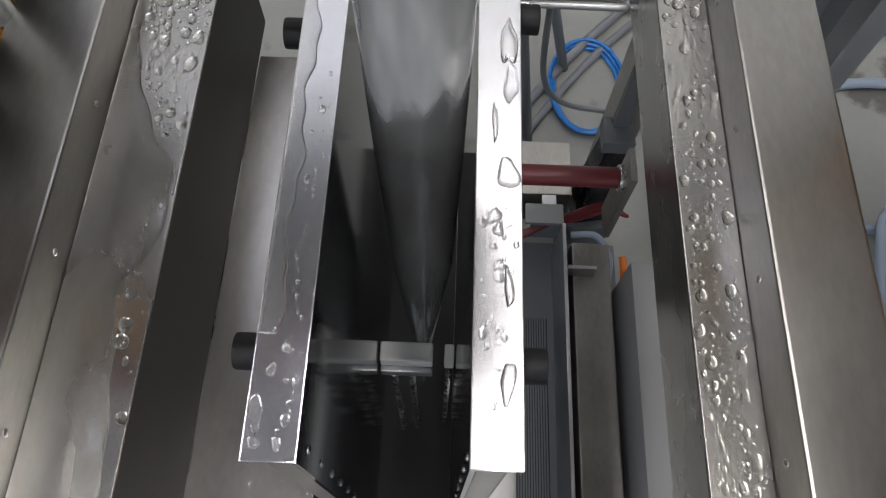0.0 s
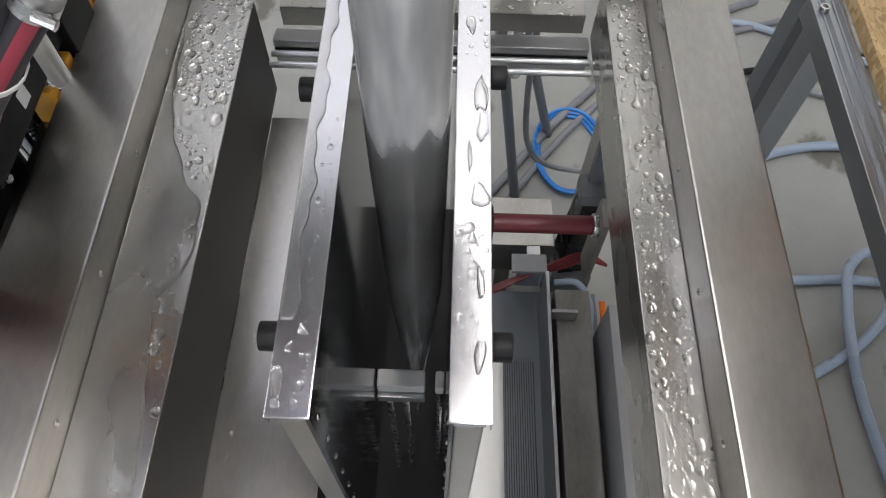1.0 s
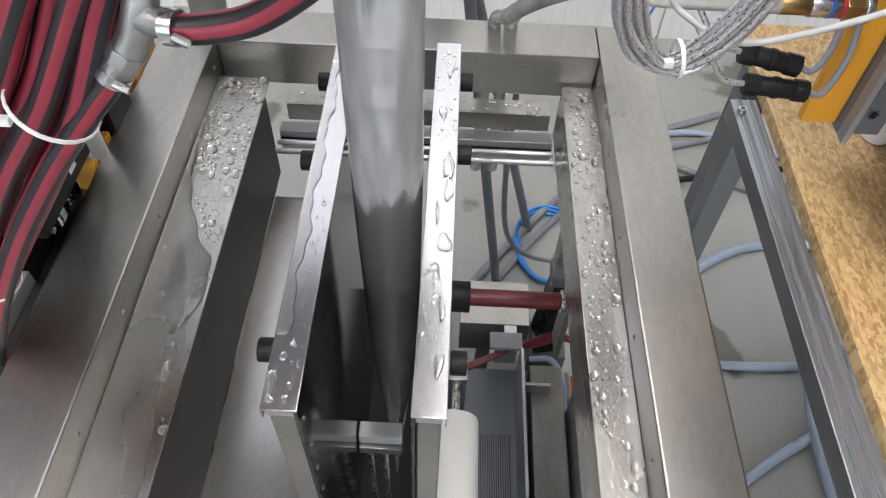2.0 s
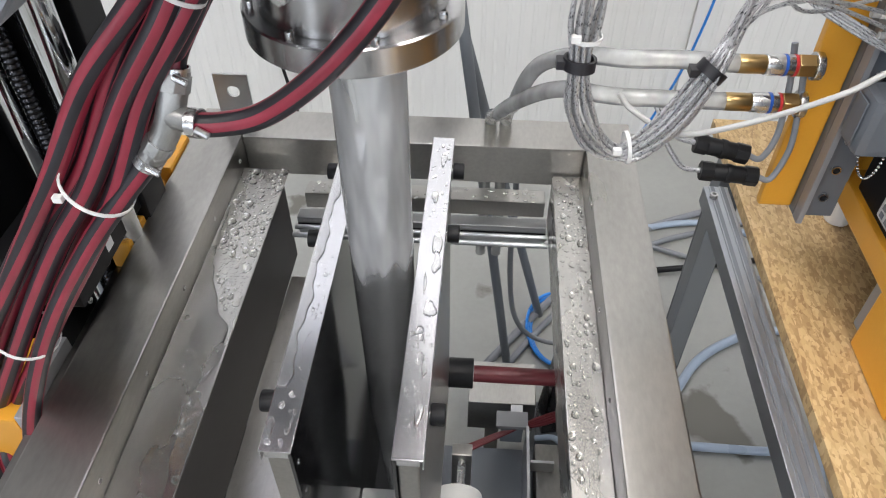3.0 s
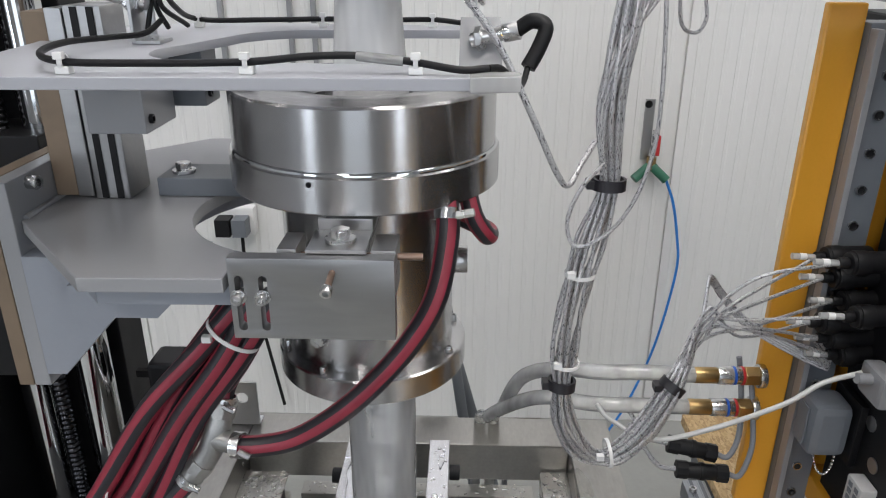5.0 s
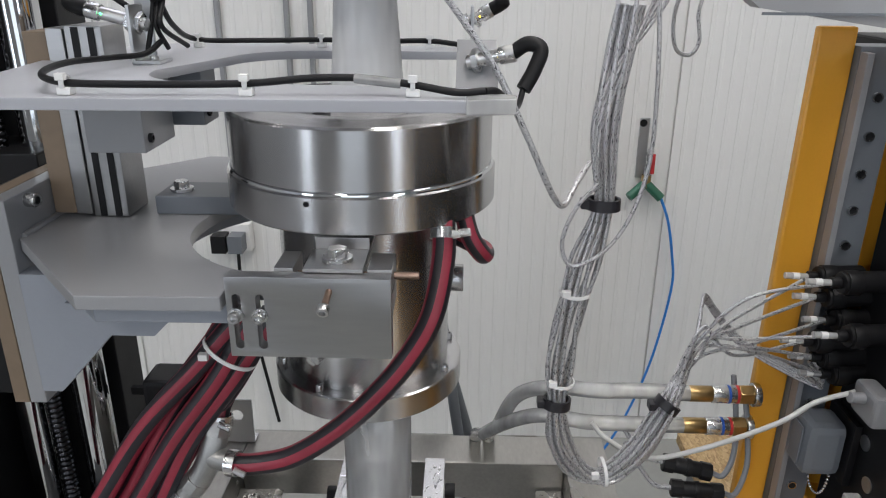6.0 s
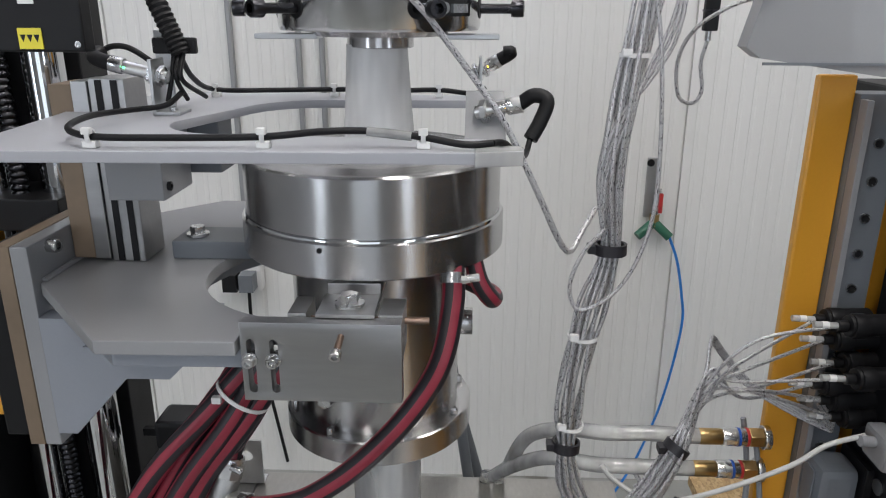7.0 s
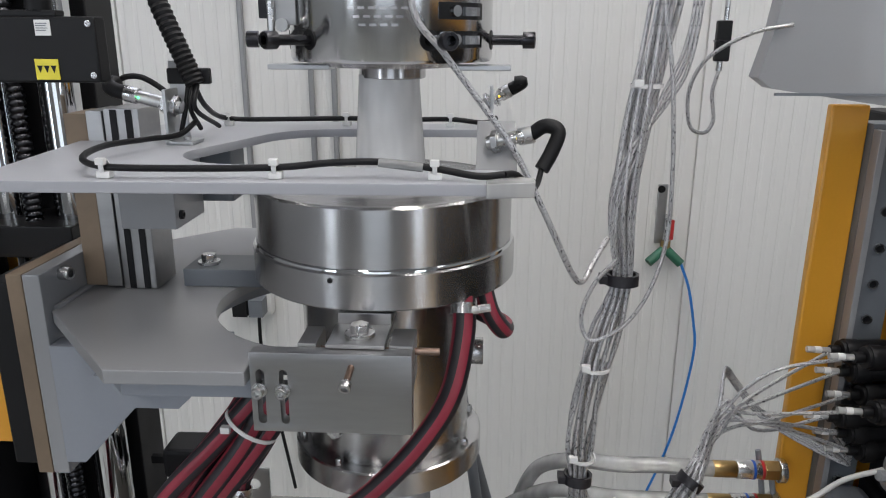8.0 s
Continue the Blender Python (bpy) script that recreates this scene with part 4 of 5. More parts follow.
for k in range(3):
    cable("thin_cable", [(-0.178 + 0.004 * k, 0.006, 1.572), (-0.180 + 0.006 * k, 0.0 - 0.004 * k, 1.552), (-0.184 + 0.01 * k, -0.004 + 0.02 * k, 1.532)], 0.0022, BLACK, "thin black cable from the conduit", "thin cables")

# ---- adjusting clamp in front of the cylinder ----
clamp = thing("adjusting_clamp", "grey milled clamp plate with two slots and screws", "clamp", (-0.03, -0.16, 1.331))
x0, x1, z0, z1, yf, yb = -0.0830, 0.0355, 1.3315, 1.3950, -0.168, -0.156
slots = []
for sx in (-0.0755, -0.0585):
    slots.append([(sx + 0.0031 * math.cos(radians(a)), (1.3785 if a < 180 else 1.3410) + 0.0031 * math.sin(radians(a))) for a in range(0, 360, 24)])
bm = slab([(x0, z0), (x1, z0), (x1, z1), (x0, z1)], 0, yb - yf, slots)
bmesh.ops.transform(bm, matrix=Matrix(((1, 0, 0, 0), (0, 0, 1, yf), (0, 1, 0, 0), (0, 0, 0, 1))), verts=bm.verts)
part("front_plate", bm, MILLED, clamp, bevel=0.0006)
part("end_lug", box(-0.050, -0.036, -0.1555, -0.122, 1.3805, 1.3975), MILLED, clamp, bevel=0.0006)
part("end_lug", box(0.0175, 0.0355, -0.1555, -0.122, 1.3805, 1.3970), MILLED, clamp, bevel=0.0006)
part("back_rail", box(-0.030, 0.0355, -0.1555, -0.122, 1.3620, 1.3785), MILLED, clamp, bevel=0.0006)
br = part("angle_foot", box(-0.0285, 0.0150, -0.1590, -0.1185, 1.3955, 1.3985), MILLED, clamp, "bright steel angle", bevel=0.0006)
part("angle_upright", box(-0.0265, 0.0150, -0.1182, -0.1152, 1.3955, 1.4074), MILLED, br, bevel=0.0006)
part("angle_back", box(-0.0265, 0.0150, -0.1150, -0.0790, 1.3950, 1.3985), MILLED, br, bevel=0.0006)
part("angle_tongue", box(-0.0265, 0.0150, -0.0820, -0.0790, 1.3990, 1.4074), MILLED, br)
hex_bolt((-0.0060, -0.1400, 1.4012), (0, 0, 1), 0.0075, 0.0065, clamp)
part("stud", rod((-0.036, -0.140, 1.3865), (0.054, -0.140, 1.3865), 0.0027, 12), COPPER, clamp, "reddish threaded stud")
for k in range(9):
    part("thread", ring_band((0.0375 + 0.0018 * k, -0.140, 1.3865), (1, 0, 0), 0.0026, 0.0009, 0.0004, 12), COPPER, clamp)
for sx in (-0.0765, -0.0590):
    part("stem", rod((sx, -0.1560, 1.3655), (sx, -0.1700, 1.3655), 0.0024, 12), BOLT, clamp)
    part("washer", rod((sx, -0.1683, 1.3655), (sx, -0.1697, 1.3655), 0.0058, 18), BOLT, clamp)
    socket_screw("screw", (sx, -0.1698, 1.3655), (0, -1, 0), 0.0043, 0.006, BOLT, clamp)
part("adjuster", rod((-0.0085, -0.167, 1.3850), (-0.0098, -0.182, 1.3795), 0.0026, 12), COPPER, clamp, "reddish adjusting screw")
socket_screw("screw", (-0.0098, -0.182, 1.3795), (-0.08, -1, -0.36), 0.0044, 0.006, BOLT, clamp)

# ---- red and black striped hoses ----
STR = (0, 1, 2, 6, 7, 8, 12, 13, 14, 18, 19, 20)
HOSE_LABEL = "black rubber hose with dark red stripes"


def hose(points, r=0.0096, label=HOSE_LABEL, twist=0.0):
    return tagged(part("striped_hose", sweep(points, r, 24, STR, per=8, twist=twist), [RUBBER, RED]), label, "hose", "striped hoses")


hose([(0.070, -0.076, 1.415), (0.071, -0.094, 1.384), (0.063, -0.117, 1.343), (0.043, -0.124, 1.306), (0.014, -0.126, 1.269), (-0.018, -0.124, 1.236), (-0.056, -0.118, 1.206), (-0.090, -0.113, 1.193), (-0.118, -0.11, 1.189)],
     label="striped hose sweeping from the cooling ring to the fitting", twist=2.0)
hose([(0.084, -0.055, 1.420), (0.092, -0.066, 1.392), (0.103, -0.062, 1.374), (0.104, -0.04, 1.370), (0.082, -0.015, 1.372)], r=0.0082, label="short striped hose bent behind the cylinder")
spread = ((0.0, 0.0, 0.0), (0.019, 0.006, -0.006), (-0.013, 0.014, 0.010), (0.010, 0.022, -0.016), (-0.027, 0.000, 0.010), (-0.036, 0.016, -0.002))
trunk = [(-0.088, -0.085, 1.330), (-0.122, -0.098, 1.275), (-0.165, -0.105, 1.213), (-0.211, -0.115, 1.130), (-0.265, -0.120, 1.057), (-0.346, -0.125, 0.938), (-0.457, -0.130, 0.756), (-0.452, -0.16, 0.72), (-0.46, -0.17, 0.5)]
for k, (ax, ay, az) in enumerate(spread):
    pts = []
    for i, (x, y, z) in enumerate(trunk):
        w = (0.75 + 0.28 * min(1, i / 4)) if k < 4 else (0.30 + 0.75 * min(1, i / 3))
        wig = 0.004 * math.sin(i * 1.3 + k * 2.1)
        pts.append((x + ax * w + wig, y + ay * w, z + az * w))
    hose(pts, twist=1.0 + 0.8 * k)
hose([(-0.150, -0.104, 1.162), (-0.190, -0.112, 1.118), (-0.236, -0.122, 1.062), (-0.290, -0.130, 0.985), (-0.338, -0.138, 0.900), (-0.380, -0.150, 0.80), (-0.410, -0.165, 0.68), (-0.42, -0.17, 0.5)], label="striped hose leaving the lower end of the fitting")
hose([(-0.085, -0.060, 1.300), (-0.112, -0.068, 1.260), (-0.128, -0.080, 1.232), (-0.130, -0.088, 1.216)], label="striped hose rising from the fitting")

yfit = thing("y_fitting", "cast steel three-way hose fitting with clamps", "pipe fitting", (-0.134, -0.1, 1.19))
part("body", sweep([(-0.128, -0.086, 1.222), (-0.133, -0.097, 1.200), (-0.143, -0.102, 1.175), (-0.160, -0.106, 1.152)], 0.0112, 18), CAST, yfit)
part("branch", rod((-0.137, -0.100, 1.190), (-0.108, -0.111, 1.191), 0.0098, 18), CAST, yfit)
part("collar", rod((-0.1288, -0.0875, 1.2195), (-0.1315, -0.0935, 1.2075), 0.0128, 8), CAST, yfit, bevel=0.0008)
part("collar", rod((-0.148, -0.1035, 1.168), (-0.155, -0.105, 1.159), 0.0128, 8), CAST, yfit, bevel=0.0008)
for p, ax in (((-0.129, -0.087, 1.221), (0.15, 0.3, 1)), ((-0.112, -0.1105, 1.191), (1, -0.2, 0.05)), ((-0.162, -0.107, 1.150), (-1, -0.2, -1.3))):
    c = part("hose_clamp", ring_band(p, ax, 0.0105, 0.009, 0.0012), BOLT, yfit, "steel worm-drive clamp")
    d = Vector(ax).normalized().orthogonal().normalized()
    q = Vector(p) + Vector((0.004, -0.013, 0.003))
    part("clamp_screw", rod(q, q + Vector((0.010, -0.002, -0.004)), 0.003, 8), BOLT, c)
cl = thing("hose_clamp", "steel worm-drive clamp on the striped hose", "hose clamp", (0.0705, -0.088, 1.392))
part("band", ring_band((0.0705, -0.084, 1.400), (0.0, -0.5, -1), 0.0098, 0.009, 0.0012), BOLT, cl)
part("screw", rod((0.078, -0.095, 1.403), (0.092, -0.096, 1.406), 0.0035, 8), BOLT, cl)


def cable_tie(p, ax, r, squash=1.0):
    t = thing("cable_tie", "white plastic cable tie pulled round hoses", "cable tie", p, "cable ties")
    bm = ring_band(p, ax, r, 0.0034, 0.0011, 26)
    part("strap", bm, TIE, t)
    q = Vector(p) + Vector((-r * 0.7, -r * 0.75, r * 0.2))
    part("head", box(q.x - 0.004, q.x + 0.004, q.y - 0.003, q.y + 0.003, q.z - 0.003, q.z + 0.003), TIE, t, bevel=0.0008)


cable_tie((-0.112, -0.088, 1.290), (-0.55, -0.15, -0.85), 0.024)
cable_tie((-0.209, -0.115, 1.126), (-0.6, -0.1, -0.8), 0.030)
cable_tie((-0.342, -0.125, 0.938), (-0.5, -0.1, -0.85), 0.031)

# ---- braided cables on the right ----
rnd = random.Random(5)
main = [(0.236, -0.014, 1.70), (0.229, -0.014, 1.643), (0.222, -0.014, 1.597), (0.2135, -0.014, 1.540), (0.208, -0.014, 1.470), (0.211, -0.014, 1.405), (0.199, -0.014, 1.350), (0.188, -0.014, 1.290), (0.184, -0.013, 1.240), (0.183, -0.012, 1.197),
        (0.190, -0.005, 1.145), (0.212, 0.0, 1.106), (0.243, 0.005, 1.096), (0.274, 0.012, 1.120), (0.298, 0.02, 1.160), (0.312, 0.03, 1.188)]
ends = [(0.360, 0.05, 1.250, 0.462, 0.098, 1.291), (0.365, 0.055, 1.240, 0.474, 0.096, 1.268), (0.375, 0.05, 1.225, 0.486, 0.09, 1.243), (0.380, 0.06, 1.210, 0.462, 0.08, 1.222),
        (0.385, 0.05, 1.225, 0.474, 0.08, 1.203), (0.39, 0.05, 1.222, 0.486, 0.075, 1.185), (0.380, 0.045, 1.285, 0.462, 0.05, 1.305), (0.365, 0.05, 1.235, 0.474, 0.04, 1.25)]
for k in range(12):
    a = 2 * math.pi * k / 9
    rad = 0.0078 if k < 9 else 0.0032
    pts = []
    for i, (x, y, z) in enumerate(main):
        tight = 0.92 if i in (5, 9, 15) else (1.05 + 0.75 * rnd.random())
        pts.append((x + rad * tight * math.cos(a + 0.25 * i), y + rad * tight * math.sin(a + 0.25 * i), z))
    end = ends[k % 8]
    if k < 4:
        pts += [(0.346, 0.085, 1.220 - 0.003 * k), (0.362, 0.125, 1.249 - 0.003 * k), (0.370, 0.135, 1.249 - 0.003 * k), (0.383, 0.135, 1.232 - 0.003 * k), (0.412, 0.125, 1.201 - 0.003 * k), (0.457, 0.100, 1.181 - 0.003 * k), (0.494, 0.085, 1.169 - 0.003 * k)]
        end = ((0, 0, 0), (0.474, 0.085, 1.203 - 0.009 * k))
        pts += [end[1]]
    else:
        lift = 0.012 * (k % 4)
        pts += [(0.340, 0.055, 1.212 + lift), (end[0], end[1], end[2] + 0.004), end[3:]]
    cable("braided_cable", pts, 0.0020, BRAID, "steel-braided sensor cable in a hanging bundle", "braided cables", 8)
for k in range(3):
    pts = [(0.250 + 0.004 * k, -0.012 + 0.003 * k, 1.70), (0.254 + 0.003 * k, -0.01, 1.648), (0.249 + 0.002 * k, -0.01, 1.605 - 0.008 * k), (0.233, -0.012, 1.565 - 0.006 * k), (0.215 - 0.004 * k, -0.022, 1.52), (0.201 - 0.003 * k, -0.024, 1.47), (0.203, -0.022, 1.415)]
    cable("braided_cable", pts, 0.0018, BRAID, "loose steel-braided cable beside the bundle", "braided cables", 8)
cable("braided_cable", [(0.221, -0.032, 1.70), (0.224, -0.032, 1.645), (0.236, -0.032, 1.58), (0.2425, -0.032, 1.505), (0.2425, -0.032, 1.445), (0.231, -0.032, 1.398), (0.211, -0.032, 1.366), (0.184, -0.032, 1.352), (0.174, -0.032, 1.374), (0.184, -0.030, 1.405), (0.203, -0.028, 1.428)], 0.0019, BRAID,
      "steel-braided cable hanging in a loop", "braided cables", 8)
cable("braided_cable", [(0.030, -0.105, 1.70), (0.032, -0.10, 1.634), (0.054, -0.10, 1.603), (0.082, -0.10, 1.567), (0.108, -0.10, 1.531), (0.133, -0.098, 1.482), (0.155, -0.09, 1.436), (0.166, -0.08, 1.424), (0.178, -0.06, 1.436), (0.192, -0.035, 1.448)], 0.0024, BRAID,
      "thin steel-braided cable hanging across the machine", "braided cables", 8)


def velcro(p, ax, r):
    t = thing("velcro_strap", "black hook-and-loop strap round the cables", "cable strap", p, "velcro straps")
    part("strap", ring_band(p, ax, r, 0.010, 0.0025, 22), RUBBER, t, bevel=0.0008)
    part("tail", box(p[0] - r - 0.008, p[0] - r + 0.002, p[1] - 0.006, p[1] + 0.006, p[2] - 0.004, p[2] + 0.004), RUBBER, t, bevel=0.001)


velcro((0.211, -0.014, 1.405), (0, 0.05, 1), 0.0125)
velcro((0.183, -0.012, 1.197), (0.05, 0.1, 1), 0.0115)
velcro((0.304, 0.024, 1.173), (0.6, 0.2, 0.8), 0.0115)
cable_tie((0.2195, -0.014, 1.575), (0, 0, 1), 0.0125)
cable_tie((0.185, -0.014, 1.222), (0, 0, 1), 0.0125)
cable_tie((0.192, -0.014, 1.318), (0, 0, 1), 0.0135)
cable_tie((0.240, 0.004, 1.102), (1, 0.1, 0.1), 0.0145)
plug = thing("thermocouple_plug", "black two-pin plug on a hanging braided wire", "plug", (0.313, 0.1, 1.59))
part("body", box(0.306, 0.320, 0.096, 0.104, 1.591, 1.629), BLACK, plug, bevel=0.0015)
part("seam", box(0.3055, 0.3205, 0.0955, 0.1045, 1.609, 1.611), SCREW_BLACK, plug)
part("spring", rod((0.314, 0.1, 1.629), (0.315, 0.1, 1.70), 0.0025, 10), BOLT, plug)
part("strain_relief", rod((0.312, 0.1, 1.582), (0.312, 0.1, 1.591), 0.003, 10), BOLT, plug)
cable("braided_cable", [(0.312, 0.1, 1.582), (0.308, 0.1, 1.560), (0.312, 0.1, 1.535), (0.304, 0.1, 1.522), (0.288, 0.095, 1.530), (0.283, 0.09, 1.565), (0.295, 0.08, 1.595), (0.325, 0.06, 1.617), (0.36, 0.055, 1.625)], 0.0019, BRAID, "braided wire curling below the black plug", "braided cables", 8)

# ---- grey cover box at the upper right ----
cover = thing("grey_cover", "grey painted metal cover with a slanting corner", "machine cover", (0.45, 0.1, 1.55))
bm = bmesh.new()
sil = [(0.336, 1.578), (0.350, 1.568), (0.62, 1.530), (0.62, 1.80), (0.372, 1.80), (0.345, 1.615)]
lo = [bm.verts.new((x, 0.06, z)) for x, z in sil]
hi = [bm.verts.new((x, 0.085, z)) for x, z in sil]
for i in range(len(sil)):
    j = (i + 1) % len(sil)
    bm.faces.new((lo[i], lo[j], hi[j], hi[i]))
bm.faces.new(lo)
bm.faces.new(list(reversed(hi)))
part("shell", bm, GREY, cover, bevel=0.003)
part("rim", box(0.352, 0.60, 0.057, 0.0595, 1.562, 1.5645), GREY_DARK, cover)

# ---- yellow machine frame with connector panel ----
mach = thing("control_cabinet", "yellow-framed black cabinet with a grey perforated rail", "machine", (0.5, 0.1, FLOOR))
part("yellow_post", box(0.439, 0.478, 0.13, 0.142, 0.935, 1.548), YELLOW, mach, bevel=0.003)
rail = part("perforated_rail", box(0.4785, 0.524, 0.120, 0.155, 0.93, 1.53), GREY_DARK, mach, "grey painted rail with holes", bevel=0.0015)
part("rail_edge", box(0.4785, 0.485, 0.104, 0.1195, 0.93, 1.525), GREY, rail, "light grey rail flange", bevel=0.0008)
for k in range(14):
    zz = 0.96 + 0.04 * k
    part("hole", rod((0.504, 0.1185, zz), (0.504, 0.1198, zz), 0.0042, 14), BLACK, rail)
    part("nut", ring_band((0.504, 0.1180, zz), (0, 1, 0), 0.0042, 0.003, 0.0012, 14), BOLT, rail)
part("side_panel", box(0.530, 0.548, -0.50, 0.108, 0.985, 1.50), BLACK, mach, "black side panel", bevel=0.002)
part("bottom_strip", box(0.523, 0.553, -0.50, 0.155, 0.952, 0.9845), YELLOW, mach, bevel=0.003)
part("top_strip", box(0.523, 0.553, -0.50, 0.155, 1.5005, 1.53), YELLOW, mach, bevel=0.003)
part("corner_strip", box(0.5245, 0.553, 0.1405, 0.155, 0.985, 1.50), YELLOW, mach, bevel=0.002)
part("body", box(0.5535, 1.25, -0.50, 0.30, 0.952, 1.53), BLACK, mach, bevel=0.003)
part("support", box(0.5245, 0.60, -0.122, -0.020, 0.8665, 0.9515), YELLOW, mach, bevel=0.003)
part("support_edge", box(0.538, 0.60, -0.0195, 0.010, 0.8665, 0.9515), GREY, mach, bevel=0.002)
part("support", box(0.60, 1.2, 0.20, 0.26, 0.8665, 0.9515), YELLOW, mach, bevel=0.003)
for p in ((0.0, 1.08), (-0.02, 1.03), (0.02, 1.12)):
    part("plate_mark", rod((0.5299, 0.02 + p[0], p[1]), (0.5285, 0.02 + p[0], p[1]), 0.009, 16), MILLED, mach, "round steel plug")
conn = [(1.291, 0.098), (1.268, 0.096), (1.243, 0.09), (1.222, 0.08), (1.203, 0.08), (1.185, 0.075), (1.305, 0.05), (1.25, 0.04)]
for k, (zz, yy) in enumerate(conn):
    xx = 0.470 + 0.012 * (k % 3)
    t = thing("round_connector", "black round connector with a braided cable and white tag", "connector", (xx, yy, zz), "round connectors")
    part("shell", rod((xx, yy, zz), (xx + 0.05, yy + 0.005, zz), 0.0115, 20), BLACK, t, bevel=0.0015)
    part("grip", rod((xx + 0.004, yy, zz), (xx + 0.018, yy, zz), 0.0132, 12), BLACK, t, bevel=0.001)
    part("gland", rod((xx - 0.010, yy, zz), (xx, yy, zz), 0.006, 14), BLACK, t, bevel=0.001)
    part("sleeve", rod((xx - 0.034, yy, zz + 0.001), (xx - 0.010, yy, zz), 0.0036, 12), CLEAR_HOSE, t, "clear sleeve with a white tag")
    part("tag", rod((xx - 0.026, yy, zz + 0.0007), (xx - 0.019, yy, zz + 0.0004), 0.0038, 12), TIE, t)
plug2 = thing("grey_plug", "grey square plug with a white cable", "plug", (0.53, 0.03, 1.18))
part("body", box(0.508, 0.5295, 0.005, 0.050, 1.160, 1.196), GREY, plug2, bevel=0.005)
part("gland", rod((0.492, 0.026, 1.186), (0.509, 0.028, 1.184), 0.006, 14), GREY, plug2, bevel=0.001)
sock2 = thing("panel_socket", "blue-grey rounded socket housing on the black panel", "socket", (0.50, 0.08, 1.09))
part("hood", box(0.476, 0.520, 0.055, 0.100, 1.062, 1.128), GREY_DARK, sock2, bevel=0.010)
part("base", box(0.5205, 0.5295, 0.048, 0.106, 1.055, 1.135), BLACK, sock2, bevel=0.002)
part("ridge", box(0.4735, 0.4755, 0.066, 0.090, 1.070, 1.120), GREY_DARK, sock2, bevel=0.0008)
pins = thing("pin_socket", "white multi-pin socket on the black panel", "socket", (0.52, 0.02, 1.03))
part("shell", box(0.512, 0.5295, 0.0, 0.030, 1.012, 1.062), DULL_WHITE, pins, bevel=0.002)
for k in range(10):
    part("pin_hole", box(0.5112, 0.5118, 0.005 + 0.012 * (k % 2), 0.012 + 0.012 * (k % 2), 1.016 + 0.009 * (k // 2), 1.022 + 0.009 * (k // 2)), GREY_DARK, pins)
cable("white_cable", [(0.500, 0.032, 1.189), (0.46, 0.028, 1.178), (0.42, 0.02, 1.156), (0.346, 0.02, 1.122), (0.289, 0.025, 1.105), (0.25, 0.05, 1.112), (0.235, 0.06, 1.125)], 0.0028, DULL_WHITE, "white cable running to the grey plug")
chain = thing("chain", "short steel ball chain below the connector panel", "chain", (0.50, 0.05, 1.0))
for k in range(24):
    a = math.pi * k / 23
    part("link", dome((0.511, 0.085 - 0.025 * math.cos(a), 1.06 - 0.04 * math.sin(a)), (-1, 0, 0), 0.0017, 0.002), BOLT, chain)


def quick_coupling(x, y, z):
    t = thing("quick_coupling", "brass and steel quick coupling with coloured rings", "pipe fitting", (x, y, z), "quick couplings")
    part("ferrule", rod((x - 0.085, y, z), (x - 0.058, y, z), 0.0098, 24), BRASS, t, bevel=0.001)
    part("sleeve", rod((x - 0.058, y, z), (x - 0.028, y, z), 0.0108, 24), BOLT, t, bevel=0.0012)
    part("ring", rod((x - 0.040, y, z), (x - 0.037, y, z), 0.0112, 24), BLUE_RING, t)
    part("ring", rod((x - 0.030, y, z), (x - 0.027, y, z), 0.0112, 24), RED_RING, t)
    part("hex_nut", rod((x - 0.0265, y, z), (x - 0.010, y, z), 0.0125, 6), BRASS, t, bevel=0.001)
    part("flange", rod((x - 0.010, y, z), (x - 0.002, y, z), 0.0145, 24), BOLT, t, bevel=0.001)


quick_coupling(0.446, 0.123, 1.126)
quick_coupling(0.444, 0.123, 1.081)
cable("clear_hose", [(0.362, 0.123, 1.126), (0.337, 0.123, 1.127), (0.30, 0.125, 1.127), (0.253, 0.13, 1.123), (0.205, 0.16, 1.108), (0.165, 0.20, 1.07), (0.145, 0.25, 0.99), (0.14, 0.45, 0.80), (0.14, 0.47, 0.5)], 0.0096, CLEAR_HOSE, "clear reinforced water hose with a cloudy bore", "clear hoses", 16, "hose")
cable("clear_hose", [(0.360, 0.123, 1.081), (0.344, 0.123, 1.081), (0.30, 0.125, 1.080), (0.244, 0.13, 1.078), (0.195, 0.16, 1.066), (0.160, 0.20, 1.03), (0.125, 0.28, 0.95), (0.115, 0.45, 0.80), (0.11, 0.47, 0.5)], 0.0096, CLEAR_HOSE, "clear reinforced water hose with a cloudy bore", "clear hoses", 16, "hose")
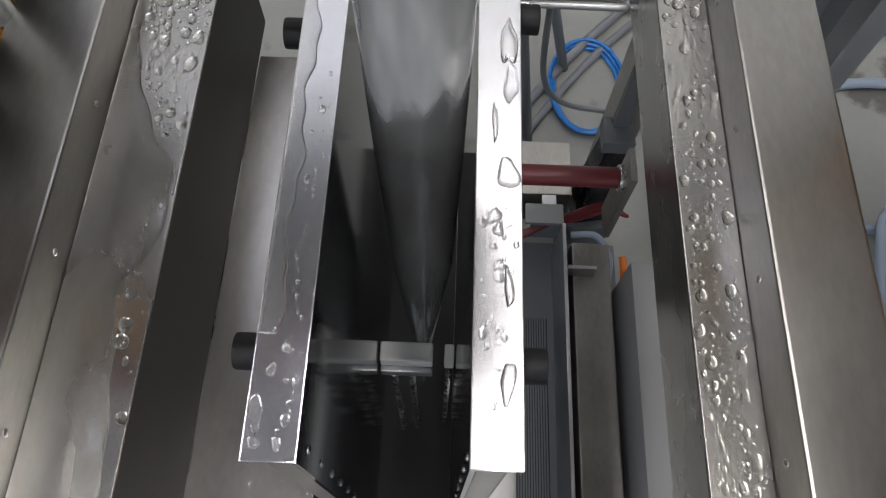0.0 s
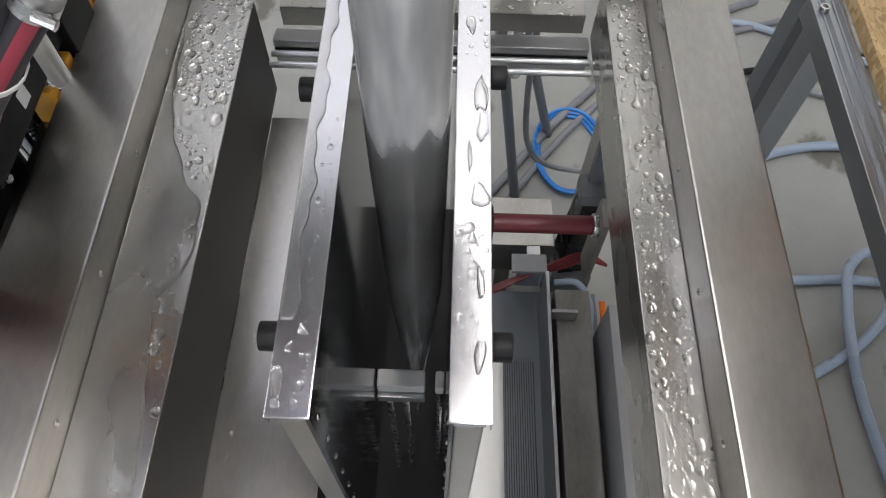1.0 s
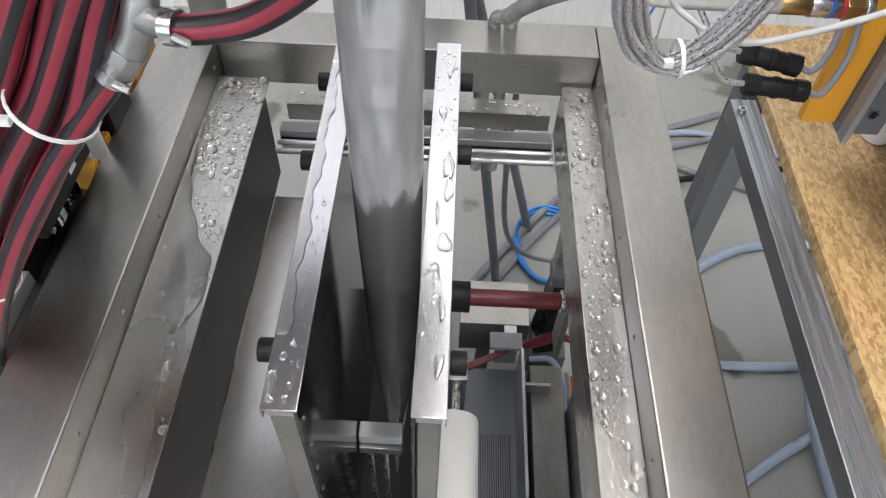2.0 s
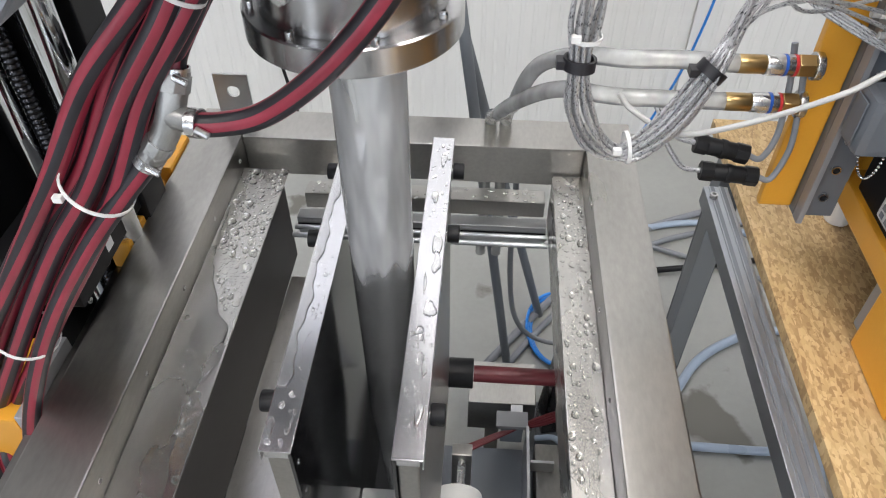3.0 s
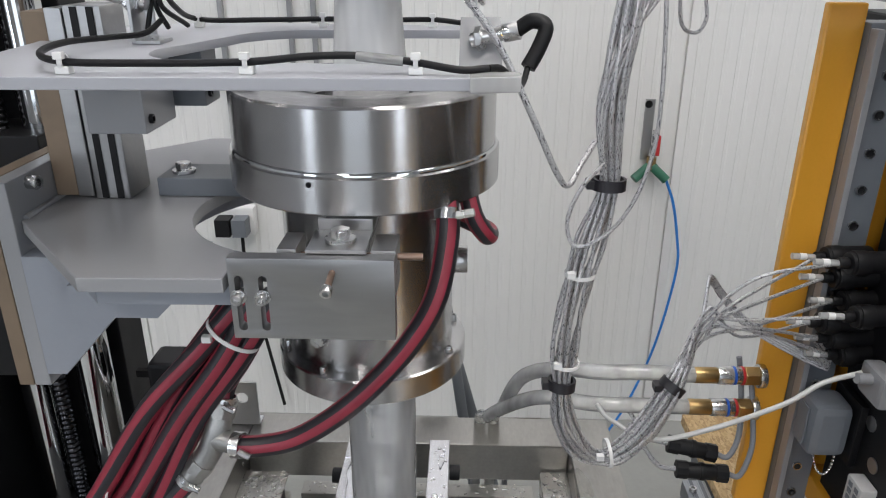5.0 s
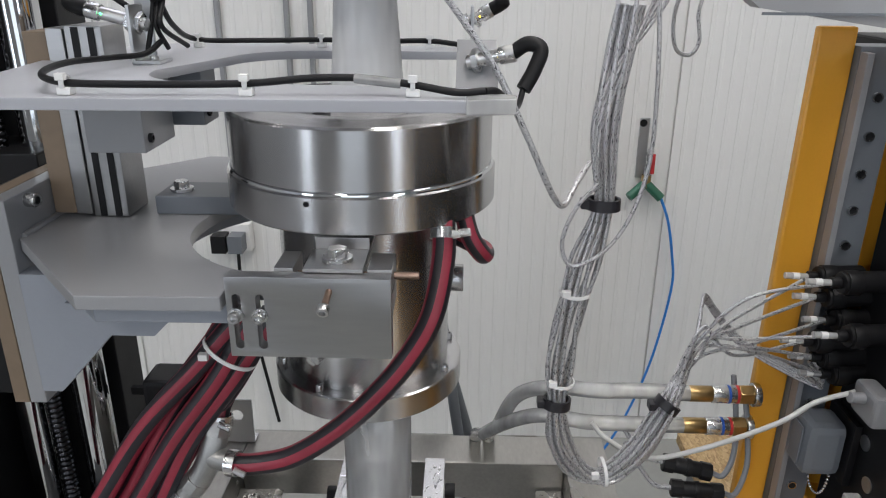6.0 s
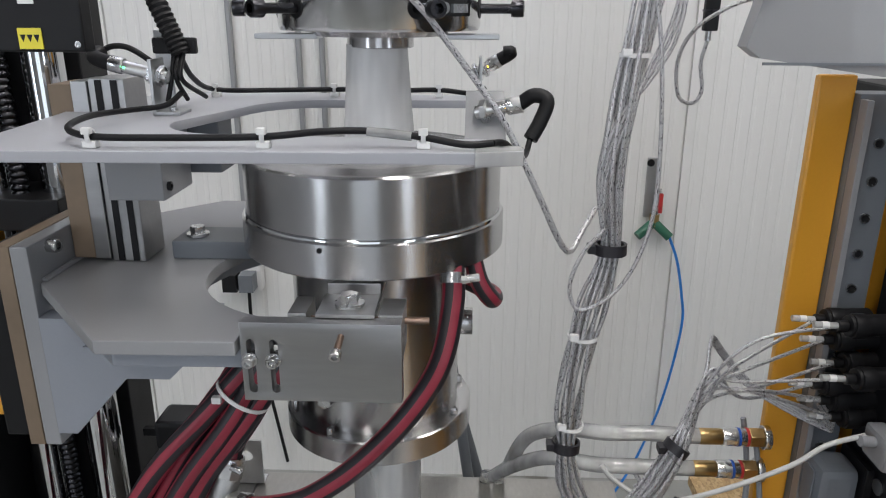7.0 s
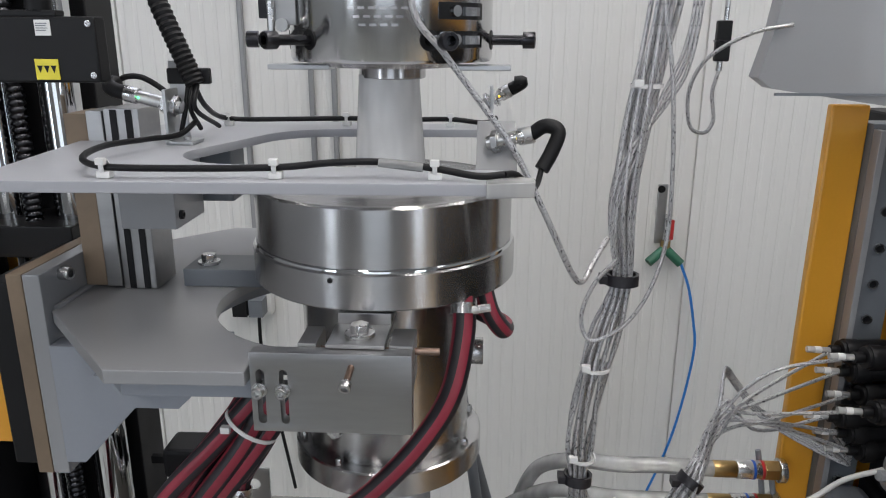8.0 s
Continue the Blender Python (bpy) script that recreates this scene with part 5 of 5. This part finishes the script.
for k, (p, q) in enumerate((((0.340, 0.118, 1.030), (0.398, 0.110, 1.022)), ((0.350, 0.105, 1.002), (0.412, 0.10, 1.000)))):
    p, q = Vector(p), Vector(q)
    t = thing("inline_connector", "black waterproof inline cable connector", "connector", p, "inline connectors")
    d = (q - p).normalized()
    part("body", rod(p + d * 0.012, q - d * 0.012, 0.0098, 20), BLACK, t, bevel=0.001)
    part("nut", rod(p, p + d * 0.014, 0.0114, 8), BLACK, t, bevel=0.001)
    part("nut", rod(q - d * 0.014, q, 0.0114, 8), BLACK, t, bevel=0.001)
    part("collar", rod(p + d * 0.028, p + d * 0.034, 0.0110, 20), BLACK, t, bevel=0.0008)
    cable("grey_cable", [p, p - d * 0.02 + Vector((0, 0, 0.002)), p + Vector((-0.035, 0.01, 0.018)), p + Vector((-0.055, 0.03, 0.045))], 0.003, BRAID, "grey cable into the black inline connector", "connector cables")
    cable("grey_cable", [q, q + d * 0.015, q + Vector((0.028, 0.01, 0.022 + 0.01 * k)), q + Vector((0.026, 0.02, 0.075)), q + Vector((0.02, 0.03, 0.12))], 0.0034, GREYTUBE, "grey cable rising to the yellow frame", "connector cables")

# ---- strand-board bench on the right ----
bench = thing("board_bench", "bench of rough strand board on aluminium profiles", "bench", (0.7, 0.1, FLOOR))
part("board", box(0.459, 1.30, -1.2, 0.415, 0.848, 0.866), OSB, bench, "rough strand board top", bevel=0.001)
pr = part("edge_profile", box(0.421, 0.455, -1.2, 0.268, 0.822, 0.850), PROFILE, bench, "grooved aluminium profile", bevel=0.0015)
for xx in (0.430, 0.444):
    part("groove", box(xx, xx + 0.0055, -1.19, 0.2675, 0.8502, 0.8506), GREY_DARK, pr)
    part("lip", box(xx - 0.002, xx, -1.19, 0.2675, 0.8502, 0.8512), PROFILE, pr)
socket_screw("screw", (0.430, 0.243, 0.8508), (0, 0, 1), 0.0055, 0.006, BOLT, bench)
part("leg", box(0.424, 0.454, 0.215, 0.250, 0.50, 0.8215), PROFILE, bench, "grey profile leg", bevel=0.002)
part("leg", box(0.437, 0.467, -1.19, -1.15, FLOOR, 0.8215), GREY_DARK, bench, bevel=0.002)
part("leg", box(1.25, 1.29, -1.19, -1.15, FLOOR, 0.8475), GREY_DARK, bench, bevel=0.002)
part("leg", box(1.25, 1.29, 0.36, 0.40, FLOOR, 0.8475), GREY_DARK, bench, bevel=0.002)
part("leg", box(0.48, 0.52, 0.36, 0.40, FLOOR, 0.8475), GREY_DARK, bench, bevel=0.002)
bottle = thing("white_bottle", "small white plastic cup standing on the board", "cup", (0.575, 0.19, 0.8665))
part("body", spin([(0.001, 0.867), (0.016, 0.867), (0.018, 0.873), (0.018, 0.905), (0.010, 0.912), (0.001, 0.912)]  , 0.575, 0.19, 24, closed=False), WHITE, bottle)

# ---- black scanner box and yellow blocks beside the left rail ----
scan = thing("black_housing", "long black housing with small labels beside the tank", "housing", (-0.37, 0.1, 0.8))
part("body", box(-0.446, -0.3535, -0.022, 0.262, 0.858, 0.930), BLACK, scan, bevel=0.002)
part("label", box(-0.3533, -0.3527, 0.058, 0.074, 0.872, 0.890), WHITE, scan, "small white label")
part("label", box(-0.3533, -0.3527, 0.088, 0.114, 0.900, 0.910), LABEL_YELLOW, scan, "small yellow label")
socket_screw("screw", (-0.3533, -0.010, 0.858), (1, 0, 0), 0.004, 0.002, BOLT, scan)
socket_screw("screw", (-0.3533, -0.010, 0.914), (1, 0, 0), 0.004, 0.002, BOLT, scan)
for y0, y1 in ((0.100, 0.157), (0.178, 0.236), (0.262, 0.345)):
    tagged(part("yellow_block", box(-0.3835, -0.3515, y0, y1, 0.8005, 0.8465), YELLOW, bevel=0.003), "yellow painted block beside the tank rail", "block", "yellow blocks")
wed = thing("yellow_stand", "yellow stand with a grey edge beside the tank", "stand", (-0.43, -0.1, FLOOR))
part("face", box(-0.446, -0.395, -0.15, -0.035, 0.70, 0.812), YELLOW, wed, bevel=0.002)
part("edge", box(-0.3945, -0.385, -0.15, -0.035, 0.69, 0.818), GREY, wed, bevel=0.002)
part("leg", box(-0.43, -0.39, -0.14, -0.10, FLOOR, 0.6995), GREY_DARK, wed)
lb = thing("angle_tab", "small steel angle tab with a round hole on the rail", "bracket", (-0.26, 0.40, 0.84))
bm = slab([(-0.312, 0.842), (-0.258, 0.842), (-0.258, 0.925), (-0.312, 0.925)], 0, 0.003, [arc(-0.284, 0.895, 0.010, 0, 336, 14)])
bmesh.ops.transform(bm, matrix=Matrix(((1, 0, 0, 0), (0, 0, 1, 0.395), (0, 1, 0, 0), (0, 0, 0, 1))), verts=bm.verts)
part("tab", bm, ALU, lb)
part("foot", box(-0.312, -0.258, 0.3985, 0.42, 0.8402, 0.8432), SHEET, lb)

# ---- under the frame ----
base = thing("base_plate", "dark steel machine base below the tank", "machine base", (0.1, -0.1, FLOOR))
# deck is dark grey and wide enough to cover the pale floor
part("deck", box(-0.22, 0.335, -0.55, 0.275, 0.085, 0.10), GREY_DARK, base, "dark grey deck", bevel=0.002)
part("front_web", box(-0.22, 0.212, -0.55, -0.54, FLOOR, 0.0845), GREY_DARK, base)
part("side_web", box(0.20, 0.212, -0.539, 0.20, FLOOR, 0.0845), GREY_DARK, base)
# added black sheet: gives the gap its darkness and covers the pale floor
part("gap_blackout", box(-0.20, 0.045, -0.36, 0.45, 0.1005, 0.12), BLACK, base, "black sheet added to darken the gap between the boards")
mat_ob = thing("ribbed_mat", "dark ribbed rubber mat on the machine base", "mat", (0.17, -0.1, 0.10))
part("pad", box(0.135, 0.207, -0.40, 0.125, 0.1005, 0.108), RUBBER, mat_ob)
for k in range(16):
    x = 0.1375 + 0.0043 * k
    part("rib", box(x, x + 0.0024, -0.40, 0.125, 0.1082, 0.1112), GREY_DARK, mat_ob)
beam = thing("box_beam", "stained square steel tube beside the machine base", "beam", (0.27, -0.1, 0.35))
part("tube", box(0.238, 0.302, -0.5, 0.232, 0.14, 0.20), DULL, beam, "stained steel tube", bevel=0.004)
part("fin", box(0.2195, 0.2255, -0.5, 0.255, 0.1005, 0.225), ALU, beam, bevel=0.0008)
part("tab", box(0.2260, 0.272, 0.170, 0.176, 0.2005, 0.232), ALU, beam, bevel=0.0008)
for p in ((0.246, -0.5), (0.246, 0.10)):
    part("leg", box(p[0], p[0] + 0.04, p[1], p[1] + 0.04, 0.1005, 0.1395), STEEL, beam)
tray = thing("side_tray", "light grey sheet panel beside the stained tube", "panel", (0.33, -0.1, FLOOR))
part("sheet", box(0.312, 0.40, -0.5, 0.160, 0.285, 0.290), GREY, tray, bevel=0.0008)
part("upright", box(0.3125, 0.3155, -0.5, 0.160, FLOOR, 0.2845), GREY, tray)
jb = thing("junction_box", "stained steel junction box with a clip", "box", (0.19, 0.3, 0.2))
part("body", box(0.10, 0.243, 0.322, 0.43, 0.10, 0.200), STEEL, jb, bevel=0.002)
part("clip", box(0.190, 0.215, 0.300, 0.3215, 0.185, 0.20), ALU, jb, bevel=0.0008)
part("shelf", box(0.160, 0.225, 0.262, 0.299, 0.200, 0.208), GREY, jb, bevel=0.0008)
part("leg", box(0.14, 0.17, 0.34, 0.37, FLOOR, 0.0995), STEEL, jb)
part("lug", box(0.170, 0.215, 0.262, 0.266, 0.150, 0.1995), GREY_DARK, jb)
for k in range(4):
    cable("maroon_cable", [(0.10, 0.236 - 0.004 * k, 0.165), (0.18, 0.262 - 0.002 * k, 0.19), (0.25, 0.275 + 0.004 * k, 0.20 + 0.003 * k), (0.30, 0.29 + 0.005 * k, 0.205), (0.34, 0.29, 0.19)], 0.0035, MAROON, "maroon cable over the junction shelf", "maroon cables", 8)
sp = thing("spindle", "maroon spindle with a black end knob below the rail", "spindle", (0.11, 0.16, 0.52))
part("knob", rod((0.056, 0.226, 0.432), (0.108, 0.226, 0.432), 0.027, 32), BLACK, sp, "black ribbed knob", bevel=0.002)
part("shaft", rod((0.1085, 0.226, 0.432), (0.262, 0.226, 0.432), 0.015, 24), MAROON, sp)
part("end_plate", box(0.2705, 0.280, 0.200, 0.252, 0.29, 0.47), DULL, sp, bevel=0.001)
part("collar", rod((0.2625, 0.226, 0.432), (0.2702, 0.226, 0.432), 0.019, 24), BOLT, sp, bevel=0.001)
foot = thing("tapered_foot", "dark tapered steel foot with a square collar", "machine foot", (0.29, 0.33, FLOOR))
part("cone", rod((0.285, 0.35, 0.10), (0.292, 0.36, 0.32), 0.042, 4, 0.026), SCREW_BLACK, foot, bevel=0.003)
part("collar", box(0.268, 0.318, 0.335, 0.385, 0.32, 0.35), GREY_DARK, foot, bevel=0.002)
part("post", box(0.282, 0.306, 0.365, 0.385, 0.3505, 0.66), GREY_DARK, foot, bevel=0.002)
part("base", box(0.25, 0.33, 0.31, 0.40, FLOOR, 0.0995), GREY_DARK, foot, bevel=0.002)
roll = thing("white_roller", "white plastic roller beside the guide box", "roller", (0.095, -0.1, 0.10))
part("drum", rod((0.090, -0.40, 0.270), (0.090, 0.075, 0.270), 0.045, 48), WHITE, roll, bevel=0.006)
part("axle", rod((0.094, -0.43, 0.270), (0.094, 0.16, 0.270), 0.008, 14), BOLT, roll)
part("bearing", box(0.075, 0.113, 0.14, 0.165, 0.1005, 0.295), STEEL, roll, bevel=0.002)
cable("pale_hose", [(0.24, 0.25, 0.19), (0.28, 0.245, 0.20), (0.305, 0.215, 0.18), (0.315, 0.19, 0.12), (0.318, 0.15, 0.11)], 0.006, PALETUBE, "pale grey hose beside the box beam", "", 12, "hose")
cable("orange_cable", [(0.318, 0.20, 0.22), (0.322, 0.165, 0.20), (0.322, 0.12, 0.14), (0.32, 0.10, 0.108)], 0.006, ORANGE, "orange cable beside the box beam")
cable("blue_cable", [(0.318, 0.06, 0.16), (0.325, 0.03, 0.13), (0.32, -0.02, 0.108), (0.315, -0.08, 0.106)], 0.005, BLUE, "blue tube beside the box beam")

# ---- stand and hoses on the floor behind ----
tri = thing("tripod_stand", "dark grey tripod stand behind the tank", "stand", (0.1, 0.65, FLOOR))
for p, q in (((0.045, 0.62, 1.02), (0.198, 0.60, FLOOR)), ((0.02, 0.66, 1.02), (0.285, 0.80, FLOOR)), ((-0.03, 0.64, 1.02), (-0.26, 0.72, FLOOR))):
    part("leg", rod(p, q, 0.011, 14), GREY_DARK, tri)
part("head", rod((0.01, 0.64, 1.0), (0.01, 0.64, 1.10), 0.03, 20), GREY_DARK, tri)
for k in range(3):
    pts = []
    for i in range(21):
        a = radians(30 + 18 * i * 1.05)
        pts.append((0.335 + (0.075 + 0.006 * k) * math.cos(a), 0.74 + (0.115 + 0.007 * k) * math.sin(a), FLOOR + 0.006 + 0.007 * k + 0.002 * math.sin(i)))
    cable("blue_tube", pts, 0.0045, BLUE, "coil of blue pneumatic tube on the floor", "blue tubes", 8, "tube")
cable("pale_hose", [(0.12, 0.58, FLOOR + 0.011), (0.279, 0.80, FLOOR + 0.011), (0.41, 0.95, FLOOR + 0.011), (0.60, 1.15, FLOOR + 0.011), (0.9, 1.3, FLOOR + 0.011)], 0.011, GREYTUBE, "grey hose lying on the floor", "floor hoses", 12, "hose")
cable("pale_hose", [(0.14, 0.53, FLOOR + 0.011), (0.30, 0.76, FLOOR + 0.011), (0.44, 0.92, FLOOR + 0.011), (0.64, 1.10, FLOOR + 0.011), (0.95, 1.22, FLOOR + 0.011)], 0.009, GREYTUBE, "grey hose lying on the floor", "floor hoses", 12, "hose")
cable("black_cable", [(0.17, 0.50, 0.66), (0.175, 0.52, 0.40), (0.20, 0.56, 0.20), (0.26, 0.60, 0.08), (0.36, 0.62, 0.03), (0.5, 0.66, -0.05)], 0.006, GREYTUBE, "dark cable hanging behind the tank")
H = FLOOR + 0.013
cable("pale_hose", [(0.60, 0.40, H), (0.798, 0.397, H), (0.932, 0.403, H), (1.10, 0.39, H), (1.4, 0.36, H)], 0.011, PALETUBE, "pale blue hose lying on the floor", "floor hoses", 12, "hose")
cable("pale_hose", [(0.70, 0.10, H), (0.797, 0.167, H), (0.929, 0.249, H), (1.01, 0.34, H + 0.02), (1.03, 0.43, H + 0.024), (0.985, 0.46, H + 0.026), (0.935, 0.42, H + 0.024), (0.915, 0.35, H + 0.02), (0.900, 0.26, H + 0.018), (0.90, 0.12, H), (0.92, -0.1, H)], 0.011, PALETUBE, "pale blue hose looped on the floor", "floor hoses", 12, "hose")
cable("pale_hose", [(0.62, 0.55, H), (0.70, 0.66, H), (0.799, 0.732, H), (0.879, 0.764, H), (1.016, 0.781, H), (1.3, 0.76, H)], 0.012, PALETUBE, "pale blue hose lying on the floor", "floor hoses", 12, "hose")
cable("grey_cable", [(0.6, 1.1, H), (0.793, 1.027, H), (1.012, 0.947, H), (1.3, 0.9, H)], 0.008, GREYTUBE, "grey cable lying on the floor", "floor hoses", 10)
cable("grey_cable", [(0.55, 1.15, H), (0.792, 1.207, H), (0.979, 1.150, H), (1.3, 1.0, H)], 0.010, PALETUBE, "grey hose lying on the floor", "floor hoses", 10)
cable("black_cable", [(0.60, 0.98, H), (0.75, 0.99, H + 0.02), (0.95, 1.05, H), (1.2, 1.1, H)], 0.009, BLACK, "black cable lying on the floor", "floor hoses", 10)

# ---- on the far wall ----
for xx in (-0.668, -0.455, -0.382):
    t = tagged(part("conduit", box(xx - 0.008, xx + 0.008, WY - 0.02, WY - 0.001, 0.97, CEIL - 0.001), GREY, bevel=0.003), "grey upright conduit fixed to the wall", "conduit", "wall conduits")
sock = thing("wall_socket", "white double wall socket with a black plug", "socket", (-0.68, WY, 0.735))
part("back_plate", box(-0.745, -0.62, WY - 0.045, WY - 0.001, 0.690, 0.787), WHITE, sock, bevel=0.006)
part("plug", box(-0.738, -0.69, WY - 0.10, WY - 0.0455, 0.702, 0.762), BLACK, sock, "black plug")
part("plug", box(-0.682, -0.635, WY - 0.10, WY - 0.0455, 0.702, 0.762), GREY_DARK, sock, "grey plug")
cable("black_cable", [(-0.655, WY - 0.08, 0.705), (-0.655, WY - 0.07, 0.56), (-0.62, WY - 0.05, 0.30), (-0.58, WY - 0.03, 0.0)], 0.006, BLACK, "black cable hanging below the wall socket")
valve = thing("air_valve", "wall-mounted air valve with a red lever", "valve", (0.685, WY, 1.0))
part("back_plate", box(0.655, 0.685, WY - 0.012, WY - 0.001, 0.96, 1.155), ALU, valve, bevel=0.002)
part("plate_hole", rod((0.664, WY - 0.014, 1.140), (0.664, WY - 0.0121, 1.140), 0.012, 16), BLACK, valve)
part("body", rod((0.687, WY - 0.03, 0.93), (0.690, WY - 0.03, 1.06), 0.011, 16), BOLT, valve)
part("lever", box(0.690, 0.702, WY - 0.062, WY - 0.048, 0.985, 1.050), RED_RING, valve, bevel=0.003)
part("tee", rod((0.687, WY - 0.03, 0.935), (0.687, WY - 0.03, 0.975), 0.016, 12), BRASS, valve, "brass tee")
part("outlet", rod((0.687, WY - 0.03, 0.948), (0.737, WY - 0.05, 0.902), 0.015, 14), GREEN, valve)
part("outlet", rod((0.687, WY - 0.03, 0.948), (0.632, WY - 0.05, 0.905), 0.015, 14), GREEN, valve)
cable("blue_tube", [(0.737, WY - 0.05, 0.902), (0.770, WY - 0.05, 0.82), (0.797, WY - 0.05, 0.70), (0.809, WY - 0.05, 0.60), (0.790, WY - 0.05, 0.42), (0.755, WY - 0.05, 0.24), (0.690, WY - 0.06, 0.05), (0.62, WY - 0.1, -0.05)], 0.0045, BLUE, "blue air tube hanging from the wall valve", "", 8, "tube")
# plain black fitting; it holds no light source
blk = thing("black_fitting", "small black fitting with a cable behind the hoses", "fitting", (-0.29, 0.16, 1.08))
part("body", box(-0.31, -0.262, 0.14, 0.19, 1.075, 1.115), BLACK, blk, bevel=0.006)
part("arm", box(-0.333, -0.311, 0.158, 0.1655, 1.085, 1.095), BLACK, blk)

# ---- water ----
def edge(y):
    """Where the sheet of water on the left ledge ends."""
    knots = ((-0.36, -0.215), (-0.256, -0.208), (-0.217, -0.210), (-0.174, -0.217), (-0.146, -0.220), (-0.098, -0.230), (-0.084, -0.225), (-0.078, -0.211), (-0.051, -0.203), (-0.024, -0.202), (0.018, -0.206), (0.030, -0.222), (0.065, -0.236), (0.098, -0.250), (0.154, -0.262), (0.225, -0.267), (0.36, -0.268))
    for (a, p), (b, q) in zip(knots, knots[1:]):
        if a <= y <= b:
            return p + (q - p) * (y - a) / (b - a)
    return -0.268


water_thing("ledge_drops", drops((-0.268, -0.203, -0.34, 0.330), LIPZ_L + 0.0002, 330, (0.0012, 0.0075), 3, lambda x, y: x > edge(y) + 0.005 and (y > 0.045 or random.Random(int(y * 9000)).random() < 0.1)), "clear water drops on the left steel ledge")
water_thing("ledge_drops", drops((0.221, 0.259, -0.35, 0.345), LIPZ_R + 0.0002, 420, (0.0010, 0.0055), 4), "clear water drops on the right steel ledge")
water_thing("tray_drops", drops((-0.193, -0.09, -0.34, 0.24), 0.6392, 260, (0.0008, 0.0030), 6), "small water drops on the drip tray")
water_thing("cap_drops", drops((-0.060, -0.0495, -0.237, 0.0), 0.9452, 46, (0.0008, 0.0026), 7), "water drops on the left cap")
water_thing("cap_drops", drops((0.0435, 0.0655, -0.215, -0.092), 0.9452, 34, (0.0010, 0.0034), 8), "water drops on the right cap")
water_thing("cap_drops", drops((0.0435, 0.0655, 0.06, 0.22), 0.9452, 26, (0.0010, 0.0036), 18), "water drops on the right cap")
water_thing("cross_drops", drops((-0.19, 0.21, 0.393, 0.422), 0.7002, 60, (0.001, 0.006), 9), "water drops on the cross bar")


def blob(cx, cy, rx, ry, seed, n=26):
    """An uneven outline round a centre, in the plan."""
    r = random.Random(seed)
    ph = [r.uniform(0, 6.28) for _ in range(3)]
    out = []
    for k in range(n):
        a = 2 * math.pi * k / n
        w = 1 + 0.16 * math.sin(2 * a + ph[0]) + 0.12 * math.sin(3 * a + ph[1]) + 0.07 * math.sin(5 * a + ph[2])
        out.append((cx + rx * w * math.cos(a), cy + ry * w * math.sin(a)))
    return out


BIG = ((-0.0705, -0.203, 0.0036, 0.0105), (-0.0695, -0.2185, 0.0028, 0.0030), (-0.0575, -0.2185, 0.0026, 0.0032), (-0.0650, -0.180, 0.0024, 0.0036), (-0.0585, -0.168, 0.0022, 0.0026),
       (0.0605, 0.045, 0.0052, 0.020), (0.0620, 0.012, 0.0050, 0.013), (0.0600, -0.054, 0.0060, 0.012), (0.0520, -0.018, 0.0020, 0.013), (0.0520, -0.083, 0.0042, 0.0052),
       (0.0605, -0.128, 0.0028, 0.012), (0.0550, -0.1145, 0.0030, 0.004), (0.0600, -0.182, 0.0042, 0.011), (0.0520, 0.125, 0.0048, 0.009), (0.0580, 0.20, 0.0042, 0.013))
for k, (cx_, cy_, rx_, ry_) in enumerate(BIG):
    water_thing("cap_puddle", puddle(blob(cx_, cy_ * 0.987 - 0.018, rx_, ry_, 40 + k), 0.9452, 0.0024, min(rx_, ry_) * 0.40), "large uneven water drop on a cap")
pts = []
for i in range(90):
    y = -0.176 + 0.36 * i / 89
    pts.append((-0.0645 + 0.0022 * math.sin(y * 70) + 0.0012 * math.sin(y * 190 + 1), y))
outline = pts + [(-0.0748, 0.184 - 0.36 * i / 30) for i in range(31)]
water_thing("cap_puddle", puddle(outline, 0.9452, 0.0022, 0.0020), "long puddle of water on the left cap", MURKY)
pts = []
for i in range(100):
    y = -0.35 + 0.60 * i / 99
    pts.append((edge(y) + 0.0014 * math.sin(y * 120) + 0.001 * math.sin(y * 311 + 2), y))
for _ in range(2):
    pts = [pts[0]] + [((pts[i - 1][0] + 2 * pts[i][0] + pts[i + 1][0]) / 4, pts[i][1]) for i in range(1, len(pts) - 1)] + [pts[-1]]
outline = pts + [(-0.2710, 0.25 - 0.60 * i / 30) for i in range(31)]
water_thing("ledge_puddle", puddle(outline, LIPZ_L + 0.0002, 0.0022, 0.0022), "thin sheet of water along the left ledge", MURKY)
